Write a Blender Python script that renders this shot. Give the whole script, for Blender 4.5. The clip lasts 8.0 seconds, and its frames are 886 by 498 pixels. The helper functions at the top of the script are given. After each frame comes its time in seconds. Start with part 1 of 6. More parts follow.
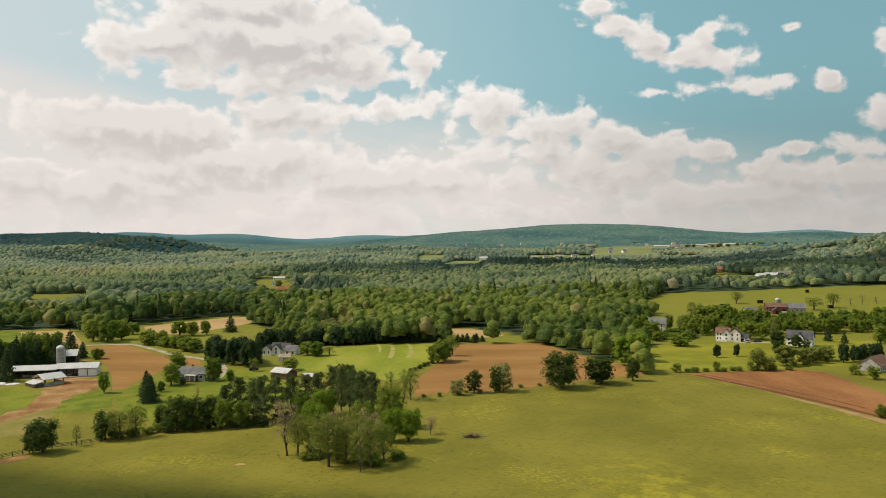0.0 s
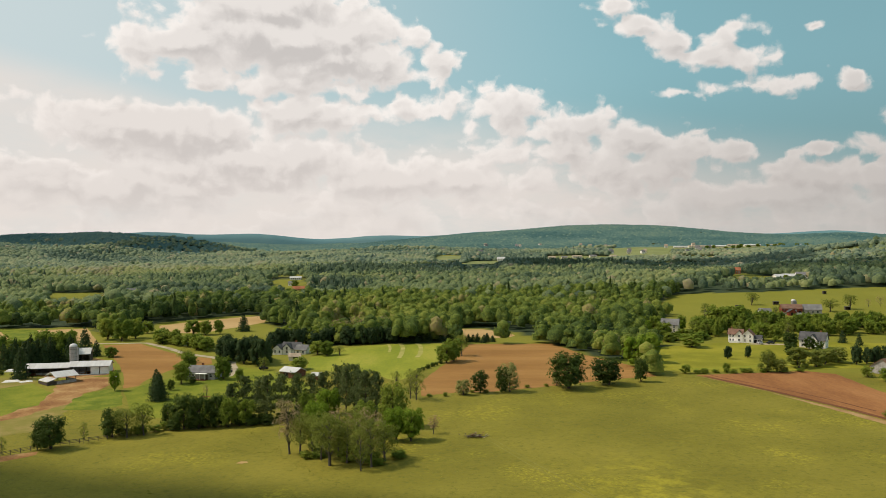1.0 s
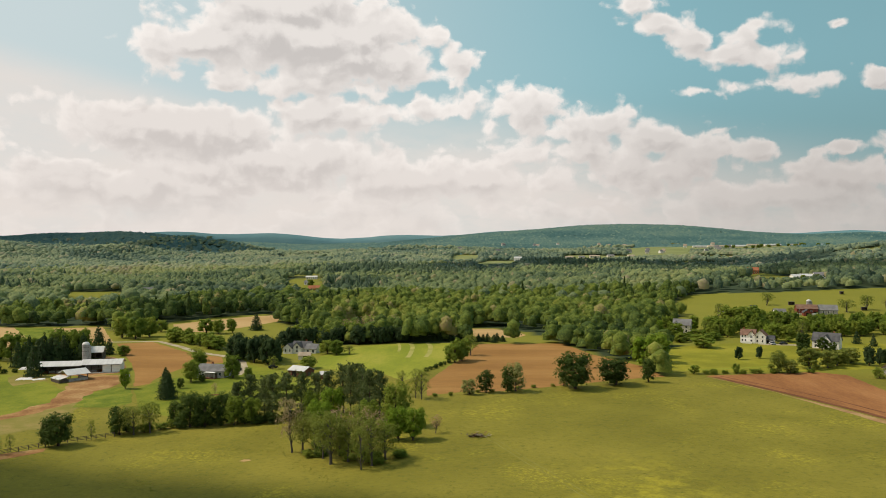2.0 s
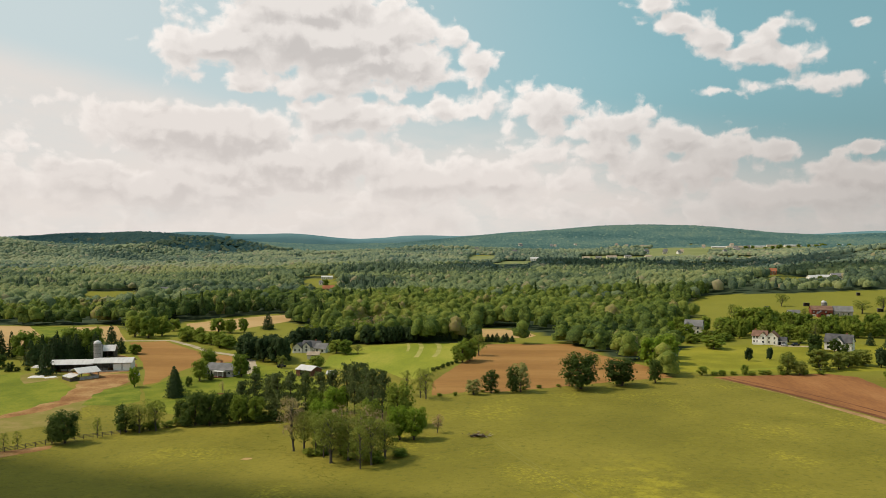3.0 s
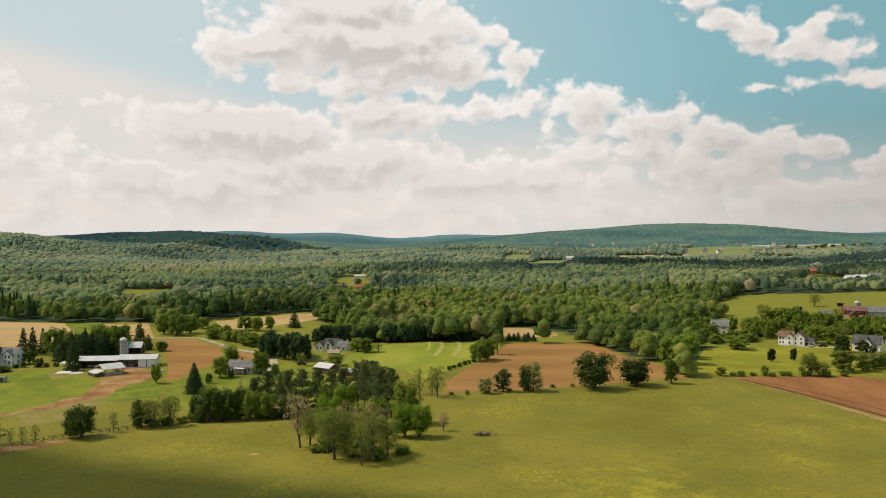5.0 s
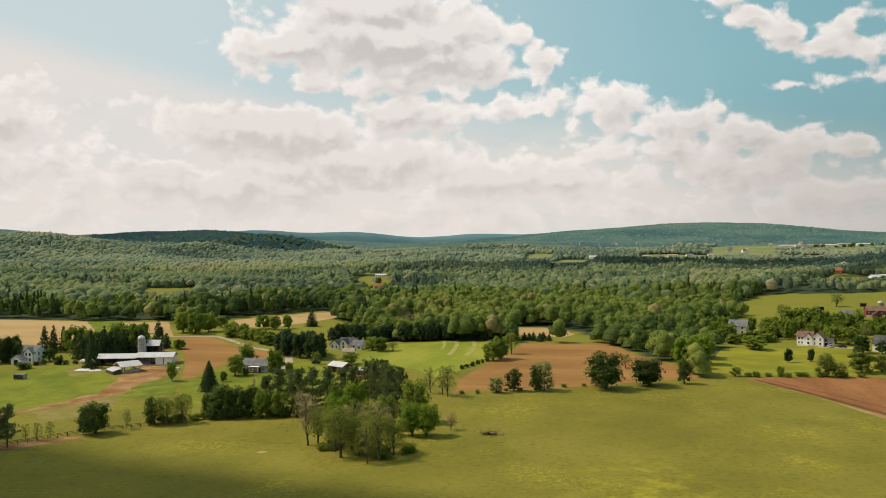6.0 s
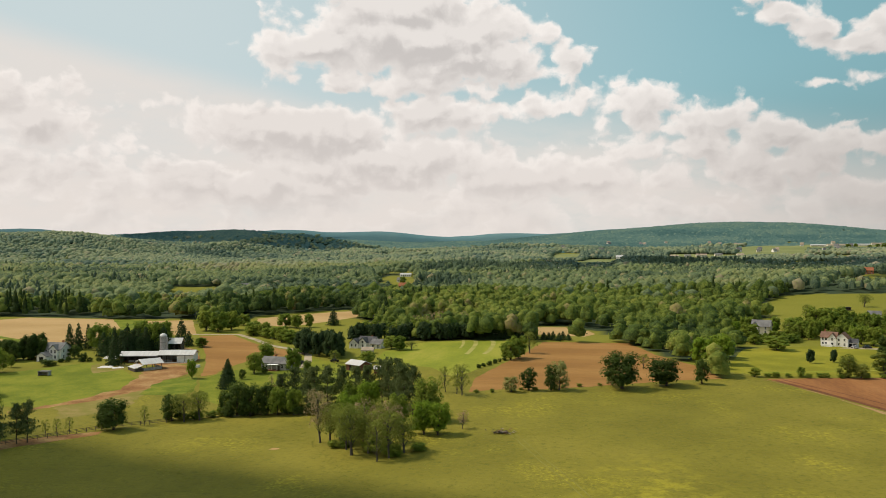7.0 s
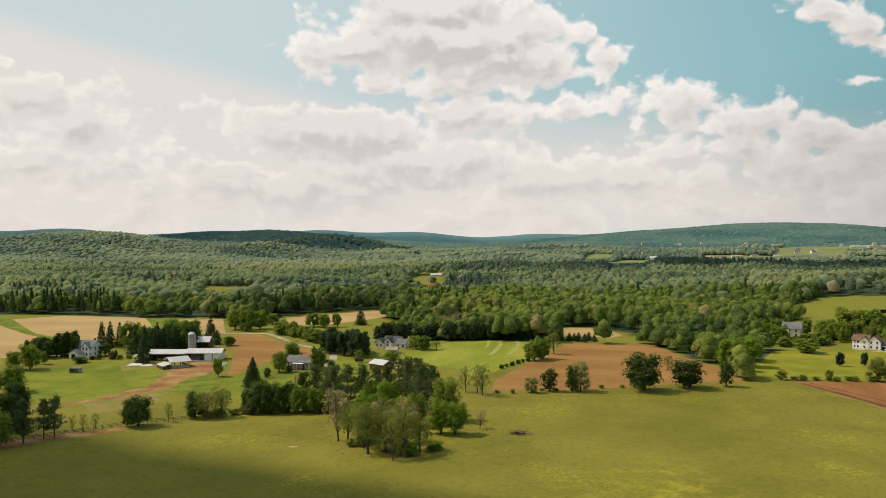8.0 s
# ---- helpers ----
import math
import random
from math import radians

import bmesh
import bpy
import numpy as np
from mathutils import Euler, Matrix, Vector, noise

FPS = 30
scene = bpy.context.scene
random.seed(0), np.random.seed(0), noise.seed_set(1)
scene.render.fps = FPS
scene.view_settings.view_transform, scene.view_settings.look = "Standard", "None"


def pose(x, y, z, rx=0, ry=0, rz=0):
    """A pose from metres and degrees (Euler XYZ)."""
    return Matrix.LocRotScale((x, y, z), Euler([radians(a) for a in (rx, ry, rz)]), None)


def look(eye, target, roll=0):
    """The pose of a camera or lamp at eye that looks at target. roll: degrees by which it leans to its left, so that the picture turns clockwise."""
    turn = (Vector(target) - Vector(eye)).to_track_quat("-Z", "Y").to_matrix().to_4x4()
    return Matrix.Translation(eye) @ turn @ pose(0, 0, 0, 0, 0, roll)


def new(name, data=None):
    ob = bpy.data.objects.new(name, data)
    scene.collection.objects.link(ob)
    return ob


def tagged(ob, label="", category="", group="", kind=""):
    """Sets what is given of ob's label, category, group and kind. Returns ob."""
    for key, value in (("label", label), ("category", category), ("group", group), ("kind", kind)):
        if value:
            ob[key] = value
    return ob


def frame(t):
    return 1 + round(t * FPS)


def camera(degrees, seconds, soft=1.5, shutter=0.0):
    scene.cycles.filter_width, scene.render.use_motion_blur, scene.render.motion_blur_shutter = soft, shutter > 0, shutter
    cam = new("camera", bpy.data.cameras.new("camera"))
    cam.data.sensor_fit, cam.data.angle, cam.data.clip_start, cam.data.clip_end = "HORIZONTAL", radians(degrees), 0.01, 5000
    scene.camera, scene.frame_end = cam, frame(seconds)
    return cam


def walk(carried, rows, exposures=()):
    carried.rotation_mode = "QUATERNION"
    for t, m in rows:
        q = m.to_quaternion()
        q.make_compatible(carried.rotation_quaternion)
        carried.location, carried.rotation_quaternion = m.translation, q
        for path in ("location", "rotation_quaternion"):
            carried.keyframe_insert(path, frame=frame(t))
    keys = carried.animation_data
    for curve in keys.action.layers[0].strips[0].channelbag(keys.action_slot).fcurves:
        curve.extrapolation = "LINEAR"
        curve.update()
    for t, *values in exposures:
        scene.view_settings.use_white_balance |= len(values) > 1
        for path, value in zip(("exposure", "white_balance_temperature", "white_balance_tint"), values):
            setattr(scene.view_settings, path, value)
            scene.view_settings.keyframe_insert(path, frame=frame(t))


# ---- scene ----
cam = camera(56.4, 8.0, soft=0.62)
PATH = [
    (0, (-2.069, 0.567, 52.011), (-2.058, 2.567, 51.993), -0.2),
    (0.5, (0.314, 0.426, 51.901), (0.301, 2.426, 51.885), -0.1),
    (1, (2.556, 0.373, 51.871), (2.52, 2.373, 51.854), -0.1),
    (1.5, (4.845, 0.27, 51.911), (4.786, 2.269, 51.893), -0.1),
    (3, (11.827, 0.324, 51.725), (11.701, 2.32, 51.708), -0.0),
    (3.5, (14.176, 0.261, 51.693), (14.028, 2.256, 51.676), 0.0),
    (4, (16.599, 0.234, 51.672), (16.428, 2.227, 51.653), 0.0),
    (4.5, (19.003, 0.271, 51.631), (18.808, 2.261, 51.612), 0.0),
    (6, (26.096, 0.597, 51.665), (25.817, 2.577, 51.644), 0.0),
    (6.5, (28.271, 0.839, 51.568), (27.961, 2.814, 51.546), 0.0),
    (7, (30.733, 0.955, 51.451), (30.387, 2.925, 51.429), 0.0),
    (7.5, (33.169, 1.212, 51.402), (32.781, 3.174, 51.38), 0.1),
    (8, (35.359, 1.339, 51.387), (34.932, 3.293, 51.366), 0.1),
]
walk(cam, [(t, look(eye, target, roll)) for t, eye, target, roll in PATH])

# ---- sky, sun and exposure ----
SUN_EL, SUN_AZ = radians(50), radians(-84)          # azimuth from +y towards +x
to_sun = Vector((math.sin(SUN_AZ) * math.cos(SUN_EL), math.cos(SUN_AZ) * math.cos(SUN_EL), math.sin(SUN_EL)))


class Nodes:
    """Short forms for building node trees."""

    def __init__(self, tree):
        self.tree = tree

    def add(self, kind):
        return self.tree.nodes.new(kind)

    def put(self, socket, value):
        if isinstance(value, bpy.types.NodeSocket):
            self.tree.links.new(value, socket)
        elif value is not None:
            socket.default_value = value

    def math(self, op, a, b=None, c=None, clamp=False):
        n = self.add("ShaderNodeMath")
        n.operation, n.use_clamp = op, clamp
        for i, v in enumerate((a, b, c)):
            self.put(n.inputs[i], v)
        return n.outputs[0]

    def vec(self, op, a, b=None):
        n = self.add("ShaderNodeVectorMath")
        n.operation = op
        self.put(n.inputs[0], a)
        if b is not None:
            self.put(n.inputs[1], b)
        return n.outputs["Value"] if op in ("LENGTH", "DOT_PRODUCT") else n.outputs[0]

    def step(self, v, lo, hi, a=0.0, b=1.0):
        n = self.add("ShaderNodeMapRange")
        n.interpolation_type = "SMOOTHSTEP"
        for i, x in enumerate((v, lo, hi, a, b)):
            self.put(n.inputs[i], x)
        return n.outputs[0]

    def value(self, attribute):
        n = self.add("ShaderNodeAttribute")
        n.attribute_name = attribute
        return n.outputs["Fac"]

    def noise(self, vector, scale, detail=4.0, rough=0.55):
        n = self.add("ShaderNodeTexNoise")
        self.put(n.inputs["Vector"], vector)
        n.inputs["Scale"].default_value, n.inputs["Detail"].default_value, n.inputs["Roughness"].default_value = scale, detail, rough
        return n.outputs[0], n.outputs[1]

    def mix(self, f, a, b):
        n = self.add("ShaderNodeMix")
        n.data_type = "RGBA"
        self.put(n.inputs[0], f)
        self.put(n.inputs[6], a if isinstance(a, bpy.types.NodeSocket) else (*a, 1))
        self.put(n.inputs[7], b if isinstance(b, bpy.types.NodeSocket) else (*b, 1))
        return n.outputs[2]


def build_sky():
    world = bpy.data.worlds.new("sky")
    scene.world = world
    world.use_nodes = True
    tree = world.node_tree
    tree.nodes.clear()
    k = Nodes(tree)
    sky = k.add("ShaderNodeTexSky")
    sky.sky_type, sky.sun_disc = "NISHITA", False
    sky.sun_elevation, sky.sun_rotation = SUN_EL, SUN_AZ
    sky.air_density, sky.dust_density, sky.ozone_density = 1.0, 1.2, 1.0
    way = k.add("ShaderNodeTexCoord").outputs["Generated"]
    split = k.add("ShaderNodeSeparateXYZ")
    k.put(split.inputs[0], way)
    x, y, z = split.outputs
    az = k.math("ARCTAN2", x, y)
    flat = k.math("SQRT", k.math("ADD", k.math("MULTIPLY", x, x), k.math("MULTIPLY", y, y)))
    el = k.math("DIVIDE", z, k.math("MAXIMUM", flat, 0.001))
    joined = k.add("ShaderNodeCombineXYZ")
    k.put(joined.inputs[0], az)
    k.put(joined.inputs[1], el)
    p = joined.outputs[0]
    # ragged edges: bend the plane of the clouds at two sizes
    for scale, amount in ((12.0, 0.024), (38.0, 0.012), (105.0, 0.005)):
        bend = k.vec("SUBTRACT", k.noise(p, scale, 3.0)[1], (0.5, 0.5, 0.5))
        p = k.vec("ADD", p, k.vec("MULTIPLY", bend, (amount, amount * 0.8, 0.0)))
    heaps = [  # centre and half size of each heap: azimuth, elevation
        (-0.206, 0.244, 0.158, 0.047),
        (-0.308, 0.232, 0.094, 0.030),
        (-0.145, 0.222, 0.120, 0.035),
        (-0.222, 0.275, 0.118, 0.040),
        (-0.025, 0.220, 0.029, 0.020),
        (-0.198, 0.192, 0.125, 0.017),
        (-0.085, 0.201, 0.075, 0.018),
        (0.190, 0.279, 0.029, 0.011),
        (0.224, 0.257, 0.026, 0.014),
        (0.252, 0.233, 0.028, 0.018),
        (0.288, 0.212, 0.034, 0.020),
        (0.322, 0.208, 0.042, 0.016),
        (0.358, 0.209, 0.020, 0.007),
        (0.306, 0.233, 0.022, 0.015),
        (0.327, 0.247, 0.020, 0.011),
        (0.345, 0.178, 0.058, 0.011),
        (0.259, 0.171, 0.022, 0.005),
        (0.320, 0.282, 0.022, 0.005),
        (0.444, 0.178, 0.013, 0.009),
        (0.520, 0.209, 0.030, 0.027),
        (0.478, 0.104, 0.034, 0.012),
        (0.410, 0.101, 0.023, 0.008),
        (0.282, 0.124, 0.011, 0.005),
        (0.404, 0.235, 0.007, 0.004),
    ] + [
        (0.499, 0.135, 0.021, 0.016),
        (0.065, 0.162, 0.076, 0.023),
        (0.126, 0.135, 0.071, 0.024),
        (-0.038, 0.159, 0.058, 0.014),
        (0.205, 0.113, 0.089, 0.019),
        (0.283, 0.101, 0.060, 0.012),
        (0.105, 0.108, 0.088, 0.019),
        (0.218, 0.083, 0.098, 0.020),
        (-0.344, 0.131, 0.160, 0.033),
        (-0.186, 0.150, 0.086, 0.024),
        (-0.238, 0.096, 0.180, 0.033),
        (-0.403, 0.063, 0.173, 0.028),
        (-0.052, 0.074, 0.157, 0.027),
        (0.433, 0.071, 0.113, 0.019),
        (0.363, 0.052, 0.156, 0.019),
        (-0.680, 0.155, 0.060, 0.026),
        (-0.641, 0.130, 0.068, 0.026),
        (-0.686, 0.082, 0.071, 0.022),
        (-0.707, 0.192, 0.021, 0.007),
        (-0.807, 0.138, 0.075, 0.040),
        (-0.783, 0.071, 0.097, 0.029),
    ]
    # scattered cloud over the rest of the sky, behind and overhead
    rest = k.math("SUBTRACT", k.noise(way, 3.2, 6.0)[0], 0.57)
    off = k.math("MAXIMUM", k.step(el, 0.34, 0.48), k.step(k.math("ABSOLUTE", k.math("ADD", az, 0.12)), 0.72, 0.95))
    rest = k.math("SUBTRACT", k.math("MULTIPLY", rest, k.math("MULTIPLY", off, 5.0)), k.math("SUBTRACT", 1.0, off))

    def density(q):
        """How thick the cloud is at a place of the sky: heaps, rounded puffs and torn edges."""
        sum_ = None
        for ca, ce, ra, re in heaps:
            d = k.vec("LENGTH", k.vec("MULTIPLY", k.vec("SUBTRACT", q, (ca, ce, 0.0)), (1 / ra, 1 / re, 0.0)))
            v = k.math("MULTIPLY", k.math("SUBTRACT", 1.0, d), min(max(re / 0.030, 0.46), 1.5))
            sum_ = v if sum_ is None else k.math("SMOOTH_MAX", sum_, v, 0.22)
        sum_ = k.math("MAXIMUM", sum_, rest)
        # rounded puffs at two sizes
        for scale, amount in ((24.0, 0.75), (62.0, 0.40)):
            puff = k.add("ShaderNodeTexVoronoi")
            puff.feature = "SMOOTH_F1"
            k.put(puff.inputs["Vector"], k.vec("MULTIPLY", q, (1.0, 1.3, 1.0)))
            puff.inputs["Scale"].default_value, puff.inputs["Detail"].default_value, puff.inputs["Smoothness"].default_value = scale, 0.0, 0.45
            sum_ = k.math("ADD", sum_, k.math("MULTIPLY", k.math("SUBTRACT", 0.58, puff.outputs["Distance"]), amount))
        return k.math("ADD", sum_, k.math("MULTIPLY", k.math("SUBTRACT", k.noise(q, 22.0, 6.0, 0.62)[0], 0.453), 1.45))

    # thin high veil: thick low down, and below a slanting edge towards the sun
    slant = k.math("SUBTRACT", k.math("SUBTRACT", 0.106, k.math("MULTIPLY", az, 0.20)), el)
    veil = k.math("MAXIMUM", k.step(k.math("ADD", el, k.math("MULTIPLY", k.math("MAXIMUM", az, 0.0), 0.16)), 0.20, 0.07), k.math("MULTIPLY", k.step(slant, -0.012, 0.035), 0.85))
    veil = k.math("MULTIPLY", veil, k.step(k.noise(k.vec("MULTIPLY", p, (1.0, 2.6, 1.0)), 7.0, 6.0, 0.6)[0], 0.15, 0.6, 0.55, 1.0))
    veil = k.math("MULTIPLY", veil, k.step(el, 0.9, 0.30, 0.3, 1.0))
    # low banks of broken cloud inside the veil
    bank = k.math("MULTIPLY", k.math("SUBTRACT", k.noise(k.vec("MULTIPLY", p, (1.0, 2.0, 1.0)), 11.0, 4.0, 0.5)[0], 0.47), k.math("MULTIPLY", veil, 3.0))
    rest = k.math("MAXIMUM", rest, k.math("SUBTRACT", bank, k.math("MULTIPLY", k.step(k.math("ADD", el, k.math("MULTIPLY", az, 0.10)), 0.09, 0.17), 1.4)))
    dens = density(p)
    slope = k.math("SUBTRACT", dens, density(k.vec("ADD", p, (-0.005, 0.013, 0.0))))
    cover = k.step(dens, 0.0, 0.34)
    lit = k.math("MULTIPLY", k.step(slope, -0.40, 0.34), 0.62)
    lit = k.math("ADD", lit, k.math("MULTIPLY", k.step(dens, 0.75, 0.12), 0.50), clamp=True)
    blue = k.mix(0.75, k.vec("MULTIPLY", sky.outputs[0], SKY_TINT), (0.268, 0.525, 0.585))
    blue = k.mix(k.math("MULTIPLY", k.step(az, 0.30, -0.55), 0.85), blue, (0.63, 0.70, 0.71))
    colour = k.mix(veil, blue, (0.79, 0.725, 0.675))
    low = k.math("MAXIMUM", k.step(el, 0.17, 0.03), k.math("MULTIPLY", k.math("MULTIPLY", k.step(az, 0.0, -0.40), k.step(el, 0.24, 0.16)), 0.55))
    white = k.mix(low, (0.95, 0.89, 0.84), (0.85, 0.785, 0.735))
    grey = k.mix(low, (0.60, 0.56, 0.535), (0.655, 0.60, 0.565))
    colour = k.mix(k.math("MULTIPLY", cover, k.step(el, 0.0, 0.07, 0.35, 0.97)), colour, k.mix(lit, grey, white))
    # clouds and veil are dimmer away from the sun
    dim = k.step(az, 0.05, 0.50, 1.0, 0.86)
    dim = k.math("SUBTRACT", dim, k.math("MULTIPLY", k.step(az, -0.05, 0.30, 0.0, 0.13), k.step(el, 0.22, 0.10)))
    away = k.add("ShaderNodeCombineXYZ")
    for i in range(3):
        k.put(away.inputs[i], dim)
    colour = k.vec("MULTIPLY", colour, away.outputs[0])
    # the ground's own reflection below the horizon
    colour = k.mix(k.step(el, 0.0, -0.03), colour, (0.10, 0.12, 0.06))
    back = k.add("ShaderNodeBackground")
    k.put(back.inputs[0], colour)
    back.inputs[1].default_value = SKY_POWER
    k.put(k.add("ShaderNodeOutputWorld").inputs[0], back.outputs[0])


SKY_TINT, SKY_POWER = (0.10, 0.10, 0.08), 1.0
build_sky()
sun = new("sun", bpy.data.lights.new("sun", "SUN"))
sun.data.energy, sun.data.angle, sun.data.color = 3.75, radians(0.6), (1.0, 0.888, 0.738)
sun.matrix_world = look(to_sun * 1000, (0, 0, 0))


# ---- the land: heights of the ground ----
def sstep(a, b, v):
    u = np.clip((v - a) / (b - a), 0, 1)
    return u * u * (3 - 2 * u)
def bump(x, y, cx, cy, sx, sy, turn=0.0):
    c, s = math.cos(turn), math.sin(turn)
    u, v = ((x - cx) * c + (y - cy) * s) / sx, ((y - cy) * c - (x - cx) * s) / sy
    return np.exp(-(u * u + v * v))
def height(x, y):
    x, y = np.asarray(x, float), np.asarray(y, float)
    r = np.hypot(x, y)
    z = -1.6 - 6.4 * sstep(0, -115, x) * (1 - 0.5 * sstep(260, 430, y)) * (1 - sstep(420, 700, y))
    z = z + 0.9 * bump(x, y, 30, 420, 150, 110) - 2.0 * bump(x, y, -35, 205, 50, 40)
    z = z + 13 * sstep(380, 780, y) * sstep(60, 240, x) * (1 - sstep(950, 1500, r))
    west = sstep(-150, -600, x)                          # the valley floor runs farther back on the west side
    z = z + 34 * ((1 - west) * sstep(900, 3400, r) + west * sstep(1700, 3500, r))
    z = z + 5.5 * sstep(640, 950, r) * np.sin(x / 128 + 0.6 * np.sin(y / 210)) * np.sin(y / 118 + 1.1 + 0.5 * np.sin(x / 170))
    # wooded hills round the valley
    z = z + 96 * bump(x, y, 790, 4050, 640, 600)
    z = z + 38 * bump(x, y, 60, 4300, 420, 400)
    z = z + 50 * bump(x, y, 930, 1440, 270, 420, 0.2)
    z = z + 44 * bump(x, y, 1750, 3450, 520, 500)
    z = z + 52 * bump(x, y, -1230, 2880, 400, 300, -0.15)
    z = z + 12 * bump(x, y, -1620, 2880, 260, 260)
    z = z + 27 * bump(x, y, -900, 2600, 150, 150, 0.1)
    z = z + 28 * bump(x, y, -893, 2119, 90, 200)
    z = z + 57 * bump(x, y, -1300, 1850, 290, 420, 0.2)
    z = z + 46 * bump(x, y, -2200, 2700, 460, 600)
    return z


def part(name, data, material, parent, label="", m=None):
    """One mesh object (from a bmesh or a mesh) under a thing or a part."""
    if isinstance(data, bmesh.types.BMesh):
        me = bpy.data.meshes.new(name)
        data.to_mesh(me)
        data.free()
    else:
        me = data
    if material is not None and not me.materials:
        me.materials.append(material)
    ob = new(name, me)
    ob.parent = parent
    if m is not None:
        ob.matrix_basis = m
    return tagged(ob, label=label)


def thing(name, m, label, category, group=""):
    ob = new(name)
    ob.matrix_basis = m
    return tagged(ob, label=label, category=category, group=group)


def mesh_from(name, verts, faces, material=None, tint=None):
    """A mesh from arrays of corners and of equal-sided faces, with an optional value for each corner."""
    verts, faces = np.asarray(verts, np.float32), np.asarray(faces, np.int32)
    me = bpy.data.meshes.new(name)
    me.vertices.add(len(verts))
    me.vertices.foreach_set("co", verts.ravel())
    sides = faces.shape[1]
    me.loops.add(faces.size)
    me.loops.foreach_set("vertex_index", faces.ravel())
    me.polygons.add(len(faces))
    me.polygons.foreach_set("loop_start", np.arange(0, faces.size, sides, dtype=np.int32))
    me.update(calc_edges=True)
    if tint is not None:
        a = me.attributes.new("tint", "FLOAT", "POINT")
        a.data.foreach_set("value", np.asarray(tint, np.float32))
    if material is not None:
        me.materials.append(material)
    return me


# ---- materials ----
def surface(name, stops, scale, fine, rough=0.9, bump=0.3, bump_size=0.1, metal=0.0, spread=0.0, gloss=0.06, stretch=(1, 1, 1)):
    """A mottled surface: colours along a ramp, by noise at two sizes (in metres), with relief. spread: by how much objects differ."""
    mat = bpy.data.materials.new(name)
    mat.use_nodes = True
    k = Nodes(mat.node_tree)
    shader = mat.node_tree.nodes["Principled BSDF"]
    at = k.vec("MULTIPLY", k.add("ShaderNodeTexCoord").outputs["Object"], stretch)
    big, small = k.noise(at, 1 / scale, 4.0)[0], k.noise(at, 1 / fine, 5.0, 0.65)[0]
    v = k.math("ADD", k.math("MULTIPLY", k.step(big, 0.3, 0.7), 0.6), k.math("MULTIPLY", k.step(small, 0.25, 0.75), 0.4))
    if spread:
        v = k.math("ADD", v, k.math("MULTIPLY", k.math("SUBTRACT", k.add("ShaderNodeObjectInfo").outputs["Random"], 0.5), spread))
    ramp = k.add("ShaderNodeValToRGB")
    ramp.color_ramp.elements[0].color, ramp.color_ramp.elements[1].color = (*stops[0], 1), (*stops[-1], 1)
    ramp.color_ramp.elements[0].position, ramp.color_ramp.elements[1].position = 0.1, 0.9
    for i, c in enumerate(stops[1:-1]):
        ramp.color_ramp.elements.new(0.1 + 0.8 * (i + 1) / (len(stops) - 1)).color = (*c, 1)
    k.put(ramp.inputs[0], v)
    k.put(shader.inputs["Base Color"], ramp.outputs[0])
    k.put(shader.inputs["Roughness"], k.step(small, 0.2, 0.8, max(rough - 0.1, 0.05), min(rough + 0.1, 1)))
    shader.inputs["Metallic"].default_value, shader.inputs["Specular IOR Level"].default_value = metal, gloss
    if bump:
        b = k.add("ShaderNodeBump")
        b.inputs["Strength"].default_value, b.inputs["Distance"].default_value = bump, bump_size
        k.put(b.inputs["Height"], small)
        k.put(shader.inputs["Normal"], b.outputs[0])
    return mat


def foliage(name, stops, through_light=0.3, by_tint=False, rough=0.75):
    """Leaves: matt, lit through, differing from plant to plant and from clump to clump."""
    mat = bpy.data.materials.new(name)
    mat.use_nodes = True
    k = Nodes(mat.node_tree)
    stops = [tuple(1.5 * c for c in s) for s in stops]      # light turned back and let through together
    out, shader = mat.node_tree.nodes["Material Output"], mat.node_tree.nodes["Principled BSDF"]
    isle = k.add("ShaderNodeNewGeometry").outputs["Random Per Island"]
    if by_tint:
        own = k.value("tint")
    else:
        own = k.add("ShaderNodeObjectInfo").outputs["Random"]
    loose = 0.14 if by_tint else 0.28
    v = k.math("ADD", k.math("MULTIPLY", own, 1 - loose), k.math("MULTIPLY", isle, loose))
    ramp = k.add("ShaderNodeValToRGB")
    e = ramp.color_ramp.elements
    e[0].color, e[1].color = (*stops[0], 1), (*stops[-1], 1)
    for i, c in enumerate(stops[1:-1]):
        e.new((i + 1) / (len(stops) - 1)).color = (*c, 1)
    k.put(ramp.inputs[0], v)
    k.put(shader.inputs["Base Color"], ramp.outputs[0])
    shader.inputs["Roughness"].default_value, shader.inputs["Specular IOR Level"].default_value = rough, 0.08
    if by_tint:
        at = k.add("ShaderNodeTexCoord").outputs["Object"]
        relief = k.add("ShaderNodeBump")
        relief.inputs["Strength"].default_value, relief.inputs["Distance"].default_value = 0.72, 1.2
        k.put(relief.inputs["Height"], k.noise(at, 0.55, 4.0, 0.65)[0])
        k.put(shader.inputs["Normal"], relief.outputs[0])
        speck = k.step(k.noise(at, 0.8, 4.0, 0.7)[0], 0.33, 0.68, -0.17, 0.17)
        k.put(ramp.inputs[0], k.math("ADD", v, speck, clamp=True))
    thin = k.add("ShaderNodeBsdfTranslucent")
    warm = k.mix(0.3, ramp.outputs[0], (0.24, 0.30, 0.03))
    k.put(thin.inputs[0], warm)
    both = k.add("ShaderNodeMixShader")
    both.inputs[0].default_value = through_light
    k.put(both.inputs[1], shader.outputs[0])
    k.put(both.inputs[2], thin.outputs[0])
    k.put(out.inputs[0], both.outputs[0])
    return mat


